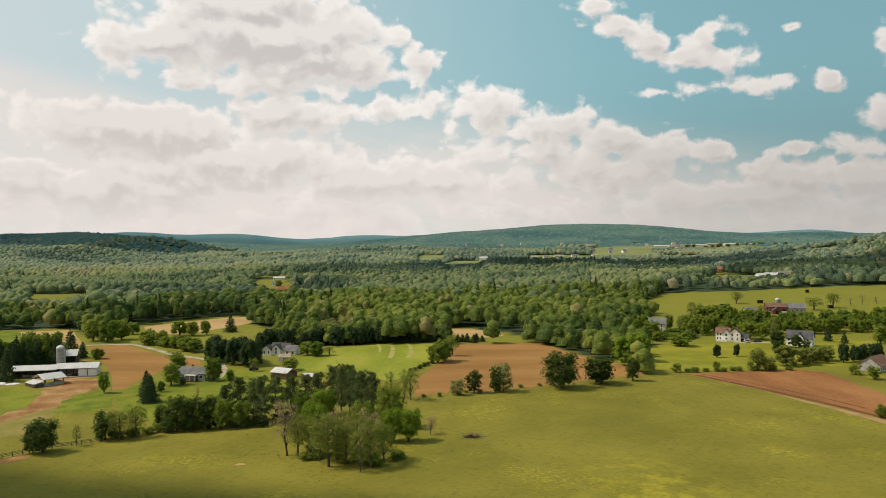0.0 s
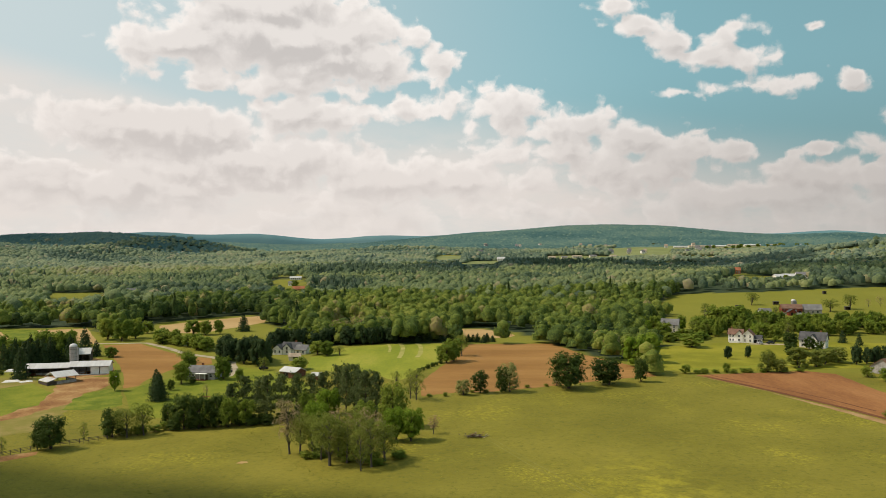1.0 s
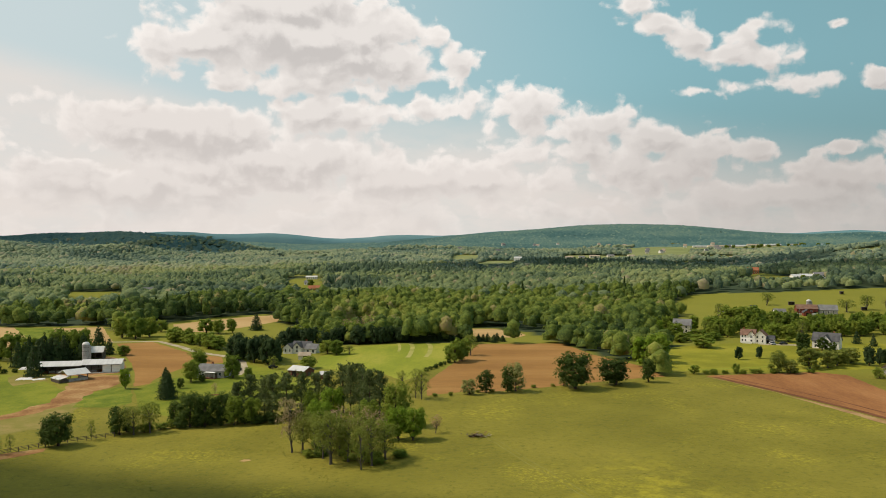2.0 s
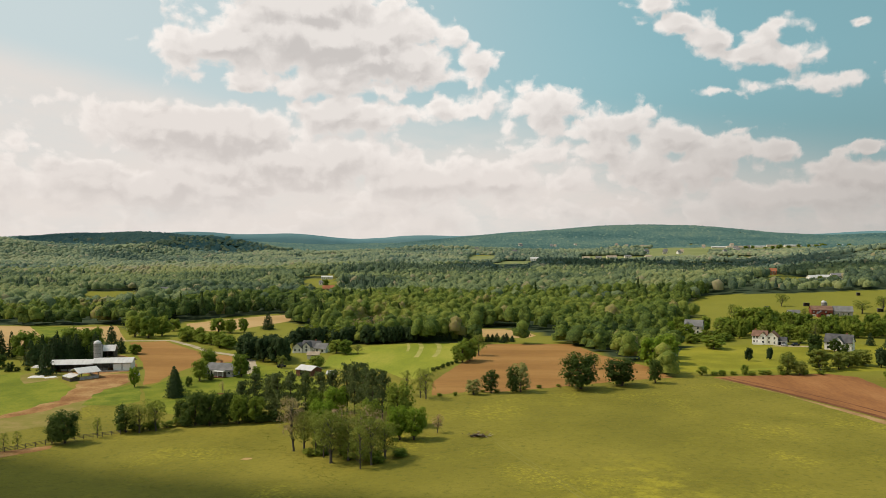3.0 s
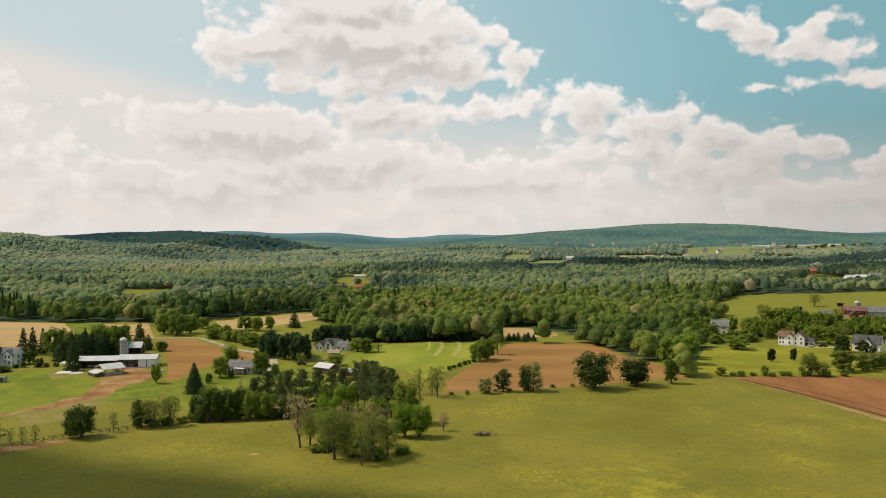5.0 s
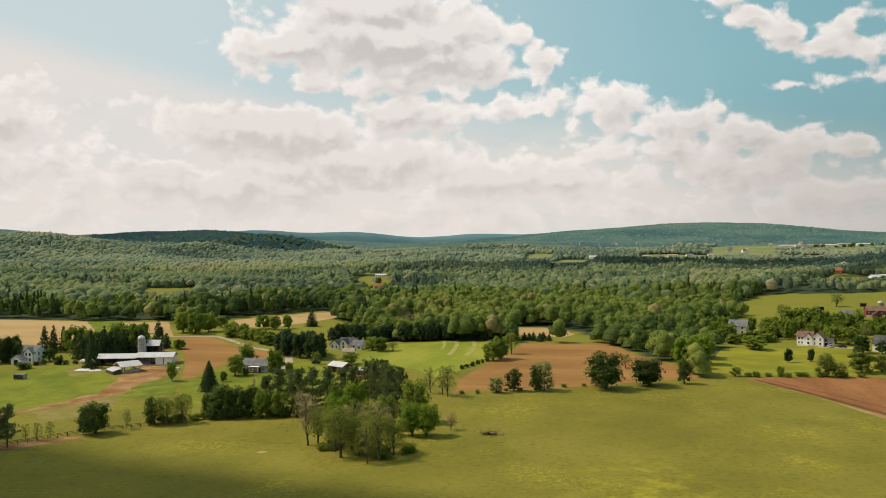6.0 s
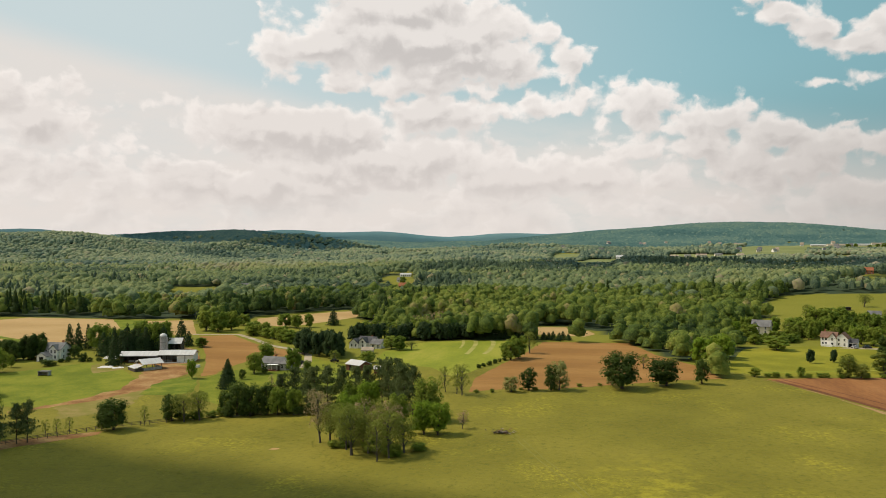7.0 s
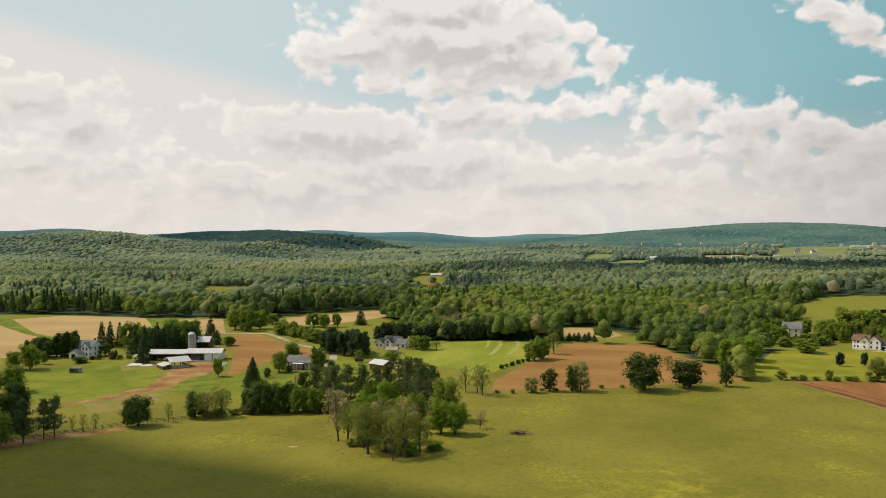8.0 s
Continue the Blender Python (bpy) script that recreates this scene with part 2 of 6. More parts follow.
def meadow_material():
    """Pasture with clover and buttercup patches; under the woods a dark floor of litter and undergrowth."""
    mat = surface("meadow", [(0.142, 0.128, 0.019), (0.177, 0.156, 0.023), (0.216, 0.185, 0.030)], 38, 1.3, bump=0.6, bump_size=0.35)
    k = Nodes(mat.node_tree)
    shader = mat.node_tree.nodes["Principled BSDF"]
    at = k.add("ShaderNodeTexCoord").outputs["Object"]
    grass = shader.inputs["Base Color"].links[0].from_socket
    tussock = k.step(k.noise(at, 0.55, 7.0, 0.80)[0], 0.50, 0.68)
    grass = k.mix(k.math("MULTIPLY", tussock, 0.62), grass, (0.072, 0.082, 0.014))
    flower = k.math("MULTIPLY", k.step(k.noise(at, 0.030, 3.0)[0], 0.50, 0.66), k.step(k.noise(at, 0.9, 4.0, 0.7)[0], 0.45, 0.65))
    # buttercups grow in the near meadow only; the land beyond is grazed and greener
    split = k.add("ShaderNodeSeparateXYZ")
    k.put(split.inputs[0], at)
    beyond = k.step(split.outputs[1], 325.0, 350.0)
    flower = k.math("MULTIPLY", flower, k.math("SUBTRACT", 1.0, beyond))
    # a thick drift of buttercups where the meadow falls away
    drift = k.vec("LENGTH", k.vec("MULTIPLY", k.vec("SUBTRACT", at, (44.0, 172.0, 0.0)), (1 / 22, 1 / 48, 0.0)))
    drift = k.math("MULTIPLY", k.step(drift, 1.1, 0.2), k.step(k.noise(at, 0.16, 6.0, 0.72)[0], 0.42, 0.62))
    flower = k.math("MAXIMUM", flower, drift)
    weed = k.math("MULTIPLY", k.step(k.noise(at, 2.4, 4.0, 0.65)[0], 0.60, 0.70), k.step(k.noise(at, 0.045, 3.0)[0], 0.40, 0.60))
    grass = k.mix(k.math("MULTIPLY", weed, 0.38), grass, (0.045, 0.058, 0.012))
    grass = k.mix(k.math("MULTIPLY", beyond, 0.6), grass, (0.180, 0.182, 0.024))
    grass = k.mix(k.math("MULTIPLY", flower, 0.62), grass, (0.36, 0.31, 0.03))
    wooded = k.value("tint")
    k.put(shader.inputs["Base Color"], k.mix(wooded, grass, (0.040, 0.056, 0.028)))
    return mat


MEADOW = meadow_material()
SOIL = surface("tilled_soil", [(0.205, 0.102, 0.031), (0.258, 0.133, 0.041), (0.315, 0.171, 0.057)], 24, 0.9, bump=0.7, bump_size=0.25, stretch=(0.2, 1, 1))
SOIL_DARK = surface("tilled_soil_red", [(0.185, 0.078, 0.030), (0.265, 0.118, 0.044), (0.330, 0.160, 0.064)], 22, 0.9, bump=0.7, bump_size=0.25, stretch=(1, 0.22, 1))
STRAW = surface("stubble", [(0.315, 0.200, 0.082), (0.375, 0.245, 0.105), (0.430, 0.290, 0.135)], 45, 1.2, bump=0.4, bump_size=0.15, stretch=(0.4, 1, 1))
DIRT = surface("bare_dirt", [(0.17, 0.078, 0.030), (0.27, 0.140, 0.056), (0.36, 0.235, 0.100)], 9, 0.9, bump=0.5, bump_size=0.15)
GRAVEL = surface("gravel", [(0.26, 0.215, 0.14), (0.33, 0.275, 0.19), (0.41, 0.35, 0.26)], 8, 0.5, bump=0.3)
LAWN = surface("lawn", [(0.152, 0.150, 0.014), (0.208, 0.197, 0.019), (0.268, 0.240, 0.027)], 22, 1.0, bump=0.4, bump_size=0.15)
PASTURE = surface("pasture_grass", [(0.100, 0.126, 0.013), (0.146, 0.166, 0.017), (0.205, 0.208, 0.025)], 16, 1.0, bump=0.4, bump_size=0.15)
HAY = surface("hay_grass", [(0.145, 0.175, 0.018), (0.205, 0.220, 0.024), (0.275, 0.260, 0.042)], 20, 1.0, bump=0.4, bump_size=0.15, stretch=(1, 0.35, 1))
LUSH = surface("lush_crop", [(0.080, 0.112, 0.012), (0.130, 0.158, 0.017), (0.200, 0.205, 0.026)], 7, 0.8, bump=0.6, bump_size=0.3)
WORN_DIRT = surface("worn_dirt", [(0.24, 0.135, 0.06), (0.31, 0.19, 0.085), (0.37, 0.25, 0.12)], 6, 0.7, bump=0.3)
WORN = surface("worn_grass", [(0.165, 0.152, 0.03), (0.195, 0.178, 0.04), (0.23, 0.208, 0.055)], 5, 0.6, bump=0.3)
SWATH = surface("dry_swath", [(0.22, 0.22, 0.045), (0.29, 0.27, 0.075), (0.35, 0.31, 0.11)], 8, 0.6, bump=0.4)
SAND = surface("sandy_ground", [(0.165, 0.150, 0.030), (0.200, 0.168, 0.042), (0.260, 0.190, 0.070)], 7, 0.8, bump=0.3)
# grass of the far fields, its green paled in the colour for haze
HAZED_GRASS = surface("hazed_grass", [(0.150, 0.172, 0.062), (0.185, 0.200, 0.074), (0.220, 0.225, 0.088)], 60, 8, bump=0.2)
TARP = surface("pale_tarp", [(0.52, 0.49, 0.46), (0.62, 0.59, 0.56), (0.72, 0.69, 0.66)], 1.5, 0.3, rough=0.6, bump=0.5, bump_size=0.06)
SOIL_WET = surface("moist_soil", [(0.105, 0.042, 0.020), (0.145, 0.060, 0.028), (0.185, 0.080, 0.038)], 8, 0.8, bump=0.5, bump_size=0.2)

LEAF_DARK = foliage("leaves_dark", [(0.022, 0.036, 0.008), (0.034, 0.053, 0.011), (0.050, 0.073, 0.015)], 0.32)
LEAF_MID = foliage("leaves_green", [(0.064, 0.096, 0.014), (0.104, 0.140, 0.018), (0.162, 0.184, 0.028)], 0.42)
LEAF_BRIGHT = foliage("leaves_young", [(0.098, 0.152, 0.013), (0.124, 0.178, 0.017), (0.152, 0.200, 0.025)], 0.48)
LEAF_OLIVE = foliage("leaves_olive", [(0.092, 0.110, 0.021), (0.126, 0.142, 0.027), (0.166, 0.174, 0.040)], 0.42)
LEAF_PINK = foliage("leaves_budding", [(0.220, 0.140, 0.085), (0.270, 0.175, 0.110), (0.230, 0.185, 0.090)], 0.35)
LEAF_PALE = foliage("leaves_flowering", [(0.115, 0.128, 0.035), (0.172, 0.172, 0.056), (0.242, 0.228, 0.092)], 0.35)
NEEDLE = foliage("needles", [(0.015, 0.027, 0.011), (0.023, 0.038, 0.014), (0.035, 0.054, 0.017)], 0.18)
PINE = foliage("pine_needles", [(0.046, 0.062, 0.024), (0.068, 0.086, 0.031), (0.096, 0.114, 0.042)], 0.28)
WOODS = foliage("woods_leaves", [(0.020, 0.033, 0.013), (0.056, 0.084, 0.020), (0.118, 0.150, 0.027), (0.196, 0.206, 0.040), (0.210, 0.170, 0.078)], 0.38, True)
# the next three get greyer and bluer with distance: haze put into leaf colour
WOODS_MID_HAZED = foliage("hazed_valley_leaves", [(0.032, 0.052, 0.040), (0.076, 0.106, 0.058), (0.138, 0.170, 0.074), (0.208, 0.224, 0.088), (0.215, 0.182, 0.114)], 0.36, True)
WOODS_FAR_HAZED = foliage("hazed_distant_leaves", [(0.046, 0.076, 0.064), (0.092, 0.126, 0.088), (0.152, 0.184, 0.106), (0.208, 0.224, 0.120), (0.208, 0.188, 0.132)], 0.30, True)
WOODS_HILL_HAZED = foliage("hazed_hill_leaves", [(0.030, 0.074, 0.078), (0.066, 0.122, 0.110), (0.130, 0.176, 0.126)], 0.30, True)
BARK = surface("bark", [(0.045, 0.035, 0.026), (0.085, 0.066, 0.050), (0.13, 0.105, 0.08)], 1.2, 0.15, bump=0.7, bump_size=0.03)
BARK_GREY = surface("bark_grey", [(0.06, 0.052, 0.043), (0.10, 0.088, 0.073), (0.14, 0.125, 0.105)], 1.2, 0.15, bump=0.7, bump_size=0.03)

# ---- the ground ----
def grid_lines(lo, hi, fine_lo, fine_hi, step):
    """Lines of a grid: even within the near stretch, wider and wider outside it."""
    lines = list(np.arange(fine_lo, fine_hi + 0.1, step))
    for sign, end, limit in ((1, lines[-1], hi), (-1, lines[0], lo)):
        gap, v = step, end
        while sign * (limit - v) > 0:
            gap = min(gap * 1.10, 62.0) if abs(v) < 3400 else gap * 1.10
            v += sign * gap
            lines.append(v)
    return np.array(sorted(lines))


XS, YS = grid_lines(-4900, 4900, -420, 420, 6.0), grid_lines(-2500, 4950, 120, 720, 6.0)
def inside(polygon, x, y):
    """Whether points lie in a polygon of the plan."""
    x, y = np.asarray(x, float), np.asarray(y, float)
    hit = np.zeros(x.shape, bool)
    for (x0, y0), (x1, y1) in zip(polygon, polygon[1:] + polygon[:1]):
        if y0 != y1:
            hit ^= ((y0 > y) != (y1 > y)) & (x < (x1 - x0) * (y - y0) / (y1 - y0) + x0)
    return hit


# land that is not wooded
CLEARINGS = [
    [(-200, 460), (-202, 560), (-150, 617), (-125, 555), (-108, 530), (-100, 470), (-150, 440)],
    [(100, 425), (108, 490), (150, 570), (330, 590), (400, 560), (340, 420)],
    [(-136, 150), (-490, 460), (-432, 526), (-363, 531), (-296, 529), (-241, 537), (-188, 470), (-153, 445), (-145, 520), (-14, 160)],
    [(-53, 170), (-182, 487), (-142, 462), (-117, 515), (-89, 495), (-68, 437), (-27, 431), (7, 426), (51, 430), (63, 389), (77, 355), (47, 168)],
    [(-13, 479), (-11, 505), (17, 506), (38, 482), (50, 432), (5, 429)],
    [(-149, 483), (-131, 515), (-113, 529), (-102, 480), (-122, 467)],
    [(-184, 506), (-201, 561), (-181, 588), (-150, 617), (-129, 554), (-139, 533), (-153, 505)],
    [(83, 340), (105, 417), (152.1, 437.3), (204.0, 435.5), (239.0, 427.2), (340.3, 424.6), (107, 136), (28, 137)],
    [(137.4, 600.1), (181.7, 688.2), (241.8, 679.6), (397.6, 734.9), (580.8, 830.3), (371.3, 526.0), (225.2, 516.2), (158.7, 543.2)],
    [(188.1, 440.4), (208.9, 455.1), (258.3, 469.3), (304.4, 471.1), (269.1, 421.9), (178.0, 424.4)],
] + [
    [(531.6, 1081.7), (596.4, 1100.5), (641.5, 1085.3), (607.9, 1029.2), (550.8, 1017.0), (511.1, 1033.3)],
    [(272.3, 859.6), (390.1, 1161.8), (432.9, 1016.1), (329.6, 773.6), (299.1, 791.2), (252.3, 764.9)],
    [(-54.4, 1880.0), (-42.4, 2245.4), (19.3, 2231.0), (10.0, 1924.3), (-34.3, 1819.2)],
    [(2.2, 1557.4), (28.6, 1890.2), (122.4, 1943.7), (65.1, 1512.9), (22.5, 1471.3)],
    [(-207.8, 979.4), (-249.0, 1074.4), (-219.8, 1159.4), (-188.8, 1065.4), (-168.5, 925.5), (-181.1, 911.0)],
    [(-362, 726), (-412, 826), (-368, 858), (-308, 738)],
    [(374, 2033), (480, 2636), (560, 2700), (760, 2960), (1060, 2930), (1067, 2818), (800, 2640), (640, 2500), (500, 1900)],
    [(205, 1950), (225, 2080), (300, 2090), (400, 2040), (390, 1960), (300, 1940)],
    [(-286.6, 722.7), (-310.7, 804.4), (-301.0, 807.5), (-265.1, 706.4)],
    [(-81, 524), (-83, 559), (-63, 556), (-58, 520)],
]
CLEARINGS.insert(0, [(66, 344), (66, 362), (80, 378), (100, 376), (100, 340)])


def wooded(x, y):
    x, y = np.asarray(x, float), np.asarray(y, float)
    # glades and small fields far out in the valley
    r = np.hypot(x, y)
    glade = np.sin(x * 0.0131 + 1.3 * np.sin(y * 0.0047)) * np.sin(y * 0.0079 + 1.7 * np.sin(x * 0.0061)) + 0.35 * np.sin(x * 0.031 + y * 0.023)
    cleared = (y < 330) | ((glade > 0.86) & (x > -520) & (r > 950) & (r < 3300)) | ((y < 620) & (np.abs(x) > 520)) | (np.hypot(x, y) < 330)
    for c in CLEARINGS:
        cleared |= inside(c, x, y)
    return ~cleared


def build_ground():
    gx, gy = np.meshgrid(XS, YS)
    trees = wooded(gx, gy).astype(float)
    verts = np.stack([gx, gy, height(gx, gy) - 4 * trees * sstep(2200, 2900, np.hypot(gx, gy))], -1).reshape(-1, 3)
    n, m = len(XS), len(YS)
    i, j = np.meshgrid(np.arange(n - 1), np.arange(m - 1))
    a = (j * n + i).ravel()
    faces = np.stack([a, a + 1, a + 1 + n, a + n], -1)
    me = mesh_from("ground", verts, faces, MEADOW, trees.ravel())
    me.shade_smooth()
    tagged(new("ground", me), "rolling green pasture with buttercups under open woodland", "ground", kind="structure")


build_ground()


FIELD_OUTLINES = []


def field(name, outline, material, label, lift=0.025, ragged=0.7):
    """A field or track: a sheet on the ground with a slightly uneven edge."""
    FIELD_OUTLINES.append(outline)
    edge = []
    for (x0, y0), (x1, y1) in zip(outline, outline[1:] + outline[:1]):
        n = max(1, int(math.hypot(x1 - x0, y1 - y0) / 3))
        for i in range(n):
            x, y = x0 + (x1 - x0) * i / n, y0 + (y1 - y0) * i / n
            w = noise.noise_vector((x * 0.21, y * 0.21, 3.0))
            edge.append((x + ragged * w[0], y + ragged * w[1], 0))
    bm = bmesh.new()
    bm.faces.new([bm.verts.new(v) for v in edge])
    xs, ys = [v[0] for v in edge], [v[1] for v in edge]
    for lines, axis, lo, hi in ((XS, 0, min(xs), max(xs)), (YS, 1, min(ys), max(ys))):
        for c in lines[(lines > lo) & (lines < hi)]:
            at, normal = [0, 0, 0], [0, 0, 0]
            at[axis], normal[axis] = c, 1
            bmesh.ops.bisect_plane(bm, geom=bm.verts[:] + bm.edges[:] + bm.faces[:], plane_co=at, plane_no=normal)
    bmesh.ops.triangulate(bm, faces=bm.faces[:])
    bmesh.ops.recalc_face_normals(bm, faces=bm.faces[:])
    for v in bm.verts:
        v.co.z = height(v.co.x, v.co.y) + lift
    if sum(f.normal.z for f in bm.faces) < 0:
        bmesh.ops.reverse_faces(bm, faces=bm.faces[:])
    me = bpy.data.meshes.new(name)
    bm.to_mesh(me)
    bm.free()
    me.shade_smooth()
    me.materials.append(material)
    return tagged(new(name, me), label, "field", kind="structure")


def ribbon(name, line, width, material, label, lift=0.05):
    """A track along a line of the plan."""
    left, right = [], []
    for i, (x, y) in enumerate(line):
        (xa, ya), (xb, yb) = line[max(i - 1, 0)], line[min(i + 1, len(line) - 1)]
        n = Vector((ya - yb, xb - xa)).normalized() * width / 2
        left.append((x + n[0], y + n[1]))
        right.append((x - n[0], y - n[1]))
    return field(name, left + right[::-1], material, label, lift, ragged=0.25)


field("tilled_field", [(-10, 286), (-12, 313), (-5, 349), (1, 375), (8, 425), (51, 428), (61, 387), (76, 355), (81, 327), (62, 320), (35, 304), (15, 294), (1, 292)], SOIL, "bare brown tilled field in front of the woods")
field("tilled_field", [(97, 330), (118, 335), (145, 341), (154, 334), (152, 284), (151, 242), (147, 200), (137, 220), (131, 247), (126, 265), (119, 283), (108, 307)], SOIL_DARK, "reddish freshly tilled field beside the meadow")
field("farm_track", [(96, 328), (108, 306), (118, 281), (125, 264), (130, 247), (137, 219), (134, 218), (127, 244), (121, 266), (112.5, 294), (99, 324)], WORN_DIRT, "pale dry track along the red tilled field", 0.04)
field("hayfield", [(-64, 361), (-68, 394), (-56, 424), (-31, 431), (-5, 428), (-3, 382), (-10, 353), (-15, 329), (-21, 317), (-35, 343), (-49, 350)], HAY, "bright green mown hayfield before dark conifers")
field("tilled_field", [(-192.3, 450), (-175, 457.5), (-137, 411.7), (-118, 401.3), (-112.3, 384), (-123.1, 375.9), (-127.2, 365.6), (-129.2, 345.1), (-127.4, 335), (-131.5, 328.7), (-142.1, 355.1), (-155.3, 382.5), (-175.5, 417.8)], SOIL, "brown tilled field behind the farmyard")
field("pasture", [(-225, 320), (-212, 336), (-199, 353), (-175, 340), (-154, 318), (-150, 298), (-152, 274), (-162, 264), (-179, 263), (-203, 282)], PASTURE, "short bright green pasture below the farmhouse")
field("sandy_verge", [(-148.3, 318.4), (-141.3, 308.2), (-137.5, 292), (-132.5, 277), (-133, 258), (-143, 248), (-156, 267), (-151.2, 279.6), (-147.6, 295.7)], SAND, "pale sandy worn verge below the dirt lane", 0.035, 3.0)
field("dirt_lane", [(-161.4, 349), (-155, 353), (-145, 351), (-139, 336), (-143.2, 319), (-141.0, 304), (-144.0, 291), (-148.5, 277), (-157, 264), (-166, 254), (-167, 255.5), (-158.5, 269), (-154.8, 284.8), (-151.2, 298.3), (-155.1, 317.1), (-161.8, 334.2)], DIRT, "worn reddish dirt lane running down from the barn", 0.05, 2.2)
field("vegetable_patch", [(-138.5, 291), (-144, 316), (-136.7, 328.5), (-131.4, 326.4), (-119.7, 298.2), (-124, 291.7)], LUSH, "lush green crop patch beside the dirt lane", 0.04)
field("stubble_field", [(-379, 498), (-361, 528), (-294, 526), (-257, 475), (-228, 423), (-245, 405), (-259, 406), (-282, 417), (-310, 433)], STRAW, "tan stubble field behind the white farmhouse")
field("stubble_field", [(-394, 473), (-360, 464), (-311, 427), (-277, 407), (-240, 352), (-261, 348), (-278, 345), (-420, 430)], STRAW, "tan stubble field beside a strip of clover")
field("stubble_field", [(-265, 521), (-237, 530), (-198, 458), (-218, 447), (-243, 478)], STRAW, "tan stubble field below the wood edge")
field("stubble_field", [(-196, 545), (-177, 573), (-155, 597), (-138, 608), (-130, 564), (-140, 539), (-154, 510), (-166, 505), (-182, 512)], STRAW, "far tan stubble field among trees")
field("stubble_field", [(-8, 462), (29, 453), (35, 466), (32, 480), (17, 502), (-8, 501)], STRAW, "small tan stubble strip between wood and conifers")
field("clover_field", [(-294, 526), (-265, 521), (-243, 478), (-231, 451), (-253, 470)], LUSH, "dark green clover strip between stubble fields")
field("clover_field", [(-401, 512), (-379, 498), (-310, 433), (-282, 417), (-277, 407), (-311, 427), (-360, 464), (-387, 475)], LUSH, "curved green clover strip between stubble fields")
field("farmyard", [(-172, 352), (-182, 353), (-160, 350), (-151, 358), (-150, 366), (-160, 384), (-170, 398), (-179, 405), (-170, 386), (-184, 372), (-188, 358)], DIRT, "pale dirt farmyard round the barns", 0.04, 1.5)
field("lawn", [(-112, 287), (-129, 323), (-126, 337), (-118, 356), (-114, 380), (-99, 378), (-77, 358), (-48, 311), (-52, 282), (-74, 278), (-90, 271)], PASTURE, "bright green lawn round the grey ranch house", 0.018)
field("lawn", [(84, 345), (104, 415), (140, 432), (205, 436), (232, 428), (192, 366), (176, 352), (146, 344), (100, 337)], LAWN, "wide bright lawn before the white houses", 0.018)
field("muddy_strip", [(-137, 200), (-132, 211), (-124, 222), (-116, 231), (-118, 235), (-128, 227), (-139, 219), (-146, 211)], DIRT, "muddy bare strip along the paddock fence", 0.04, 1.2)

for c in CLEARINGS[11:]:
    if c[0][1] > 1400:
        field("distant_field", c, HAZED_GRASS, "pale green field in the far valley", 0.4)

# ---- trees ----
def blade_cloud(rng, centres, normals, size, loose=0.42):
    """Small bent four-cornered leaf clumps at the centres, facing roughly along the normals."""
    n = len(centres)
    normals = normals + rng.normal(0, loose, (n, 3))
    normals /= np.linalg.norm(normals, axis=1)[:, None]
    side = np.cross(normals, rng.normal(0, 1, (n, 3)))
    side /= np.linalg.norm(side, axis=1)[:, None]
    up = np.cross(normals, side)
    s = (size * rng.uniform(0.6, 1.35, n))[:, None]
    corners = np.stack([centres - side * s * rng.uniform(0.6, 1.1, (n, 1)), centres - up * s * rng.uniform(0.5, 1.0, (n, 1)) + normals * s * 0.25,
                        centres + side * s * rng.uniform(0.6, 1.1, (n, 1)), centres + up * s * rng.uniform(0.5, 1.0, (n, 1)) + normals * s * 0.25], 1)
    return corners.reshape(-1, 3), np.arange(4 * n).reshape(n, 4)


def tube(verts, faces, path, radii, sides=6):
    """Adds a tapered tube along a path to the lists of corners and faces."""
    start = len(verts)
    for p, r in zip(path, radii):
        for i in range(sides):
            a = 2 * math.pi * i / sides
            verts.append((p[0] + r * math.cos(a), p[1] + r * math.sin(a), p[2]))
    for k in range(len(path) - 1):
        for i in range(sides):
            j = (i + 1) % sides
            faces.append((start + k * sides + i, start + k * sides + j, start + (k + 1) * sides + j, start + (k + 1) * sides + i))


def lobe_core(rng, verts, faces, centre, size, tall):
    """Adds the leafy inside of a lobe: an uneven closed barrel of three rings of six."""
    start = len(verts)
    for z, r in ((-0.62, 0.78), (0.22, 1.0), (0.80, 0.55)):
        for i in range(6):
            a, w = i * math.pi / 3 + z, rng.uniform(0.82, 1.14)
            verts.append((centre[0] + size * r * w * math.cos(a), centre[1] + size * r * w * math.sin(a), max(centre[2] + size * tall * z * w, 0.01)))
    for k in (0, 6):
        for i in range(6):
            j = (i + 1) % 6
            faces.append((start + k + i, start + k + j, start + k + 6 + j, start + k + 6 + i))
    faces.append((start + 12, start + 13, start + 14, start + 15))
    faces.append((start + 12, start + 15, start + 16, start + 17))


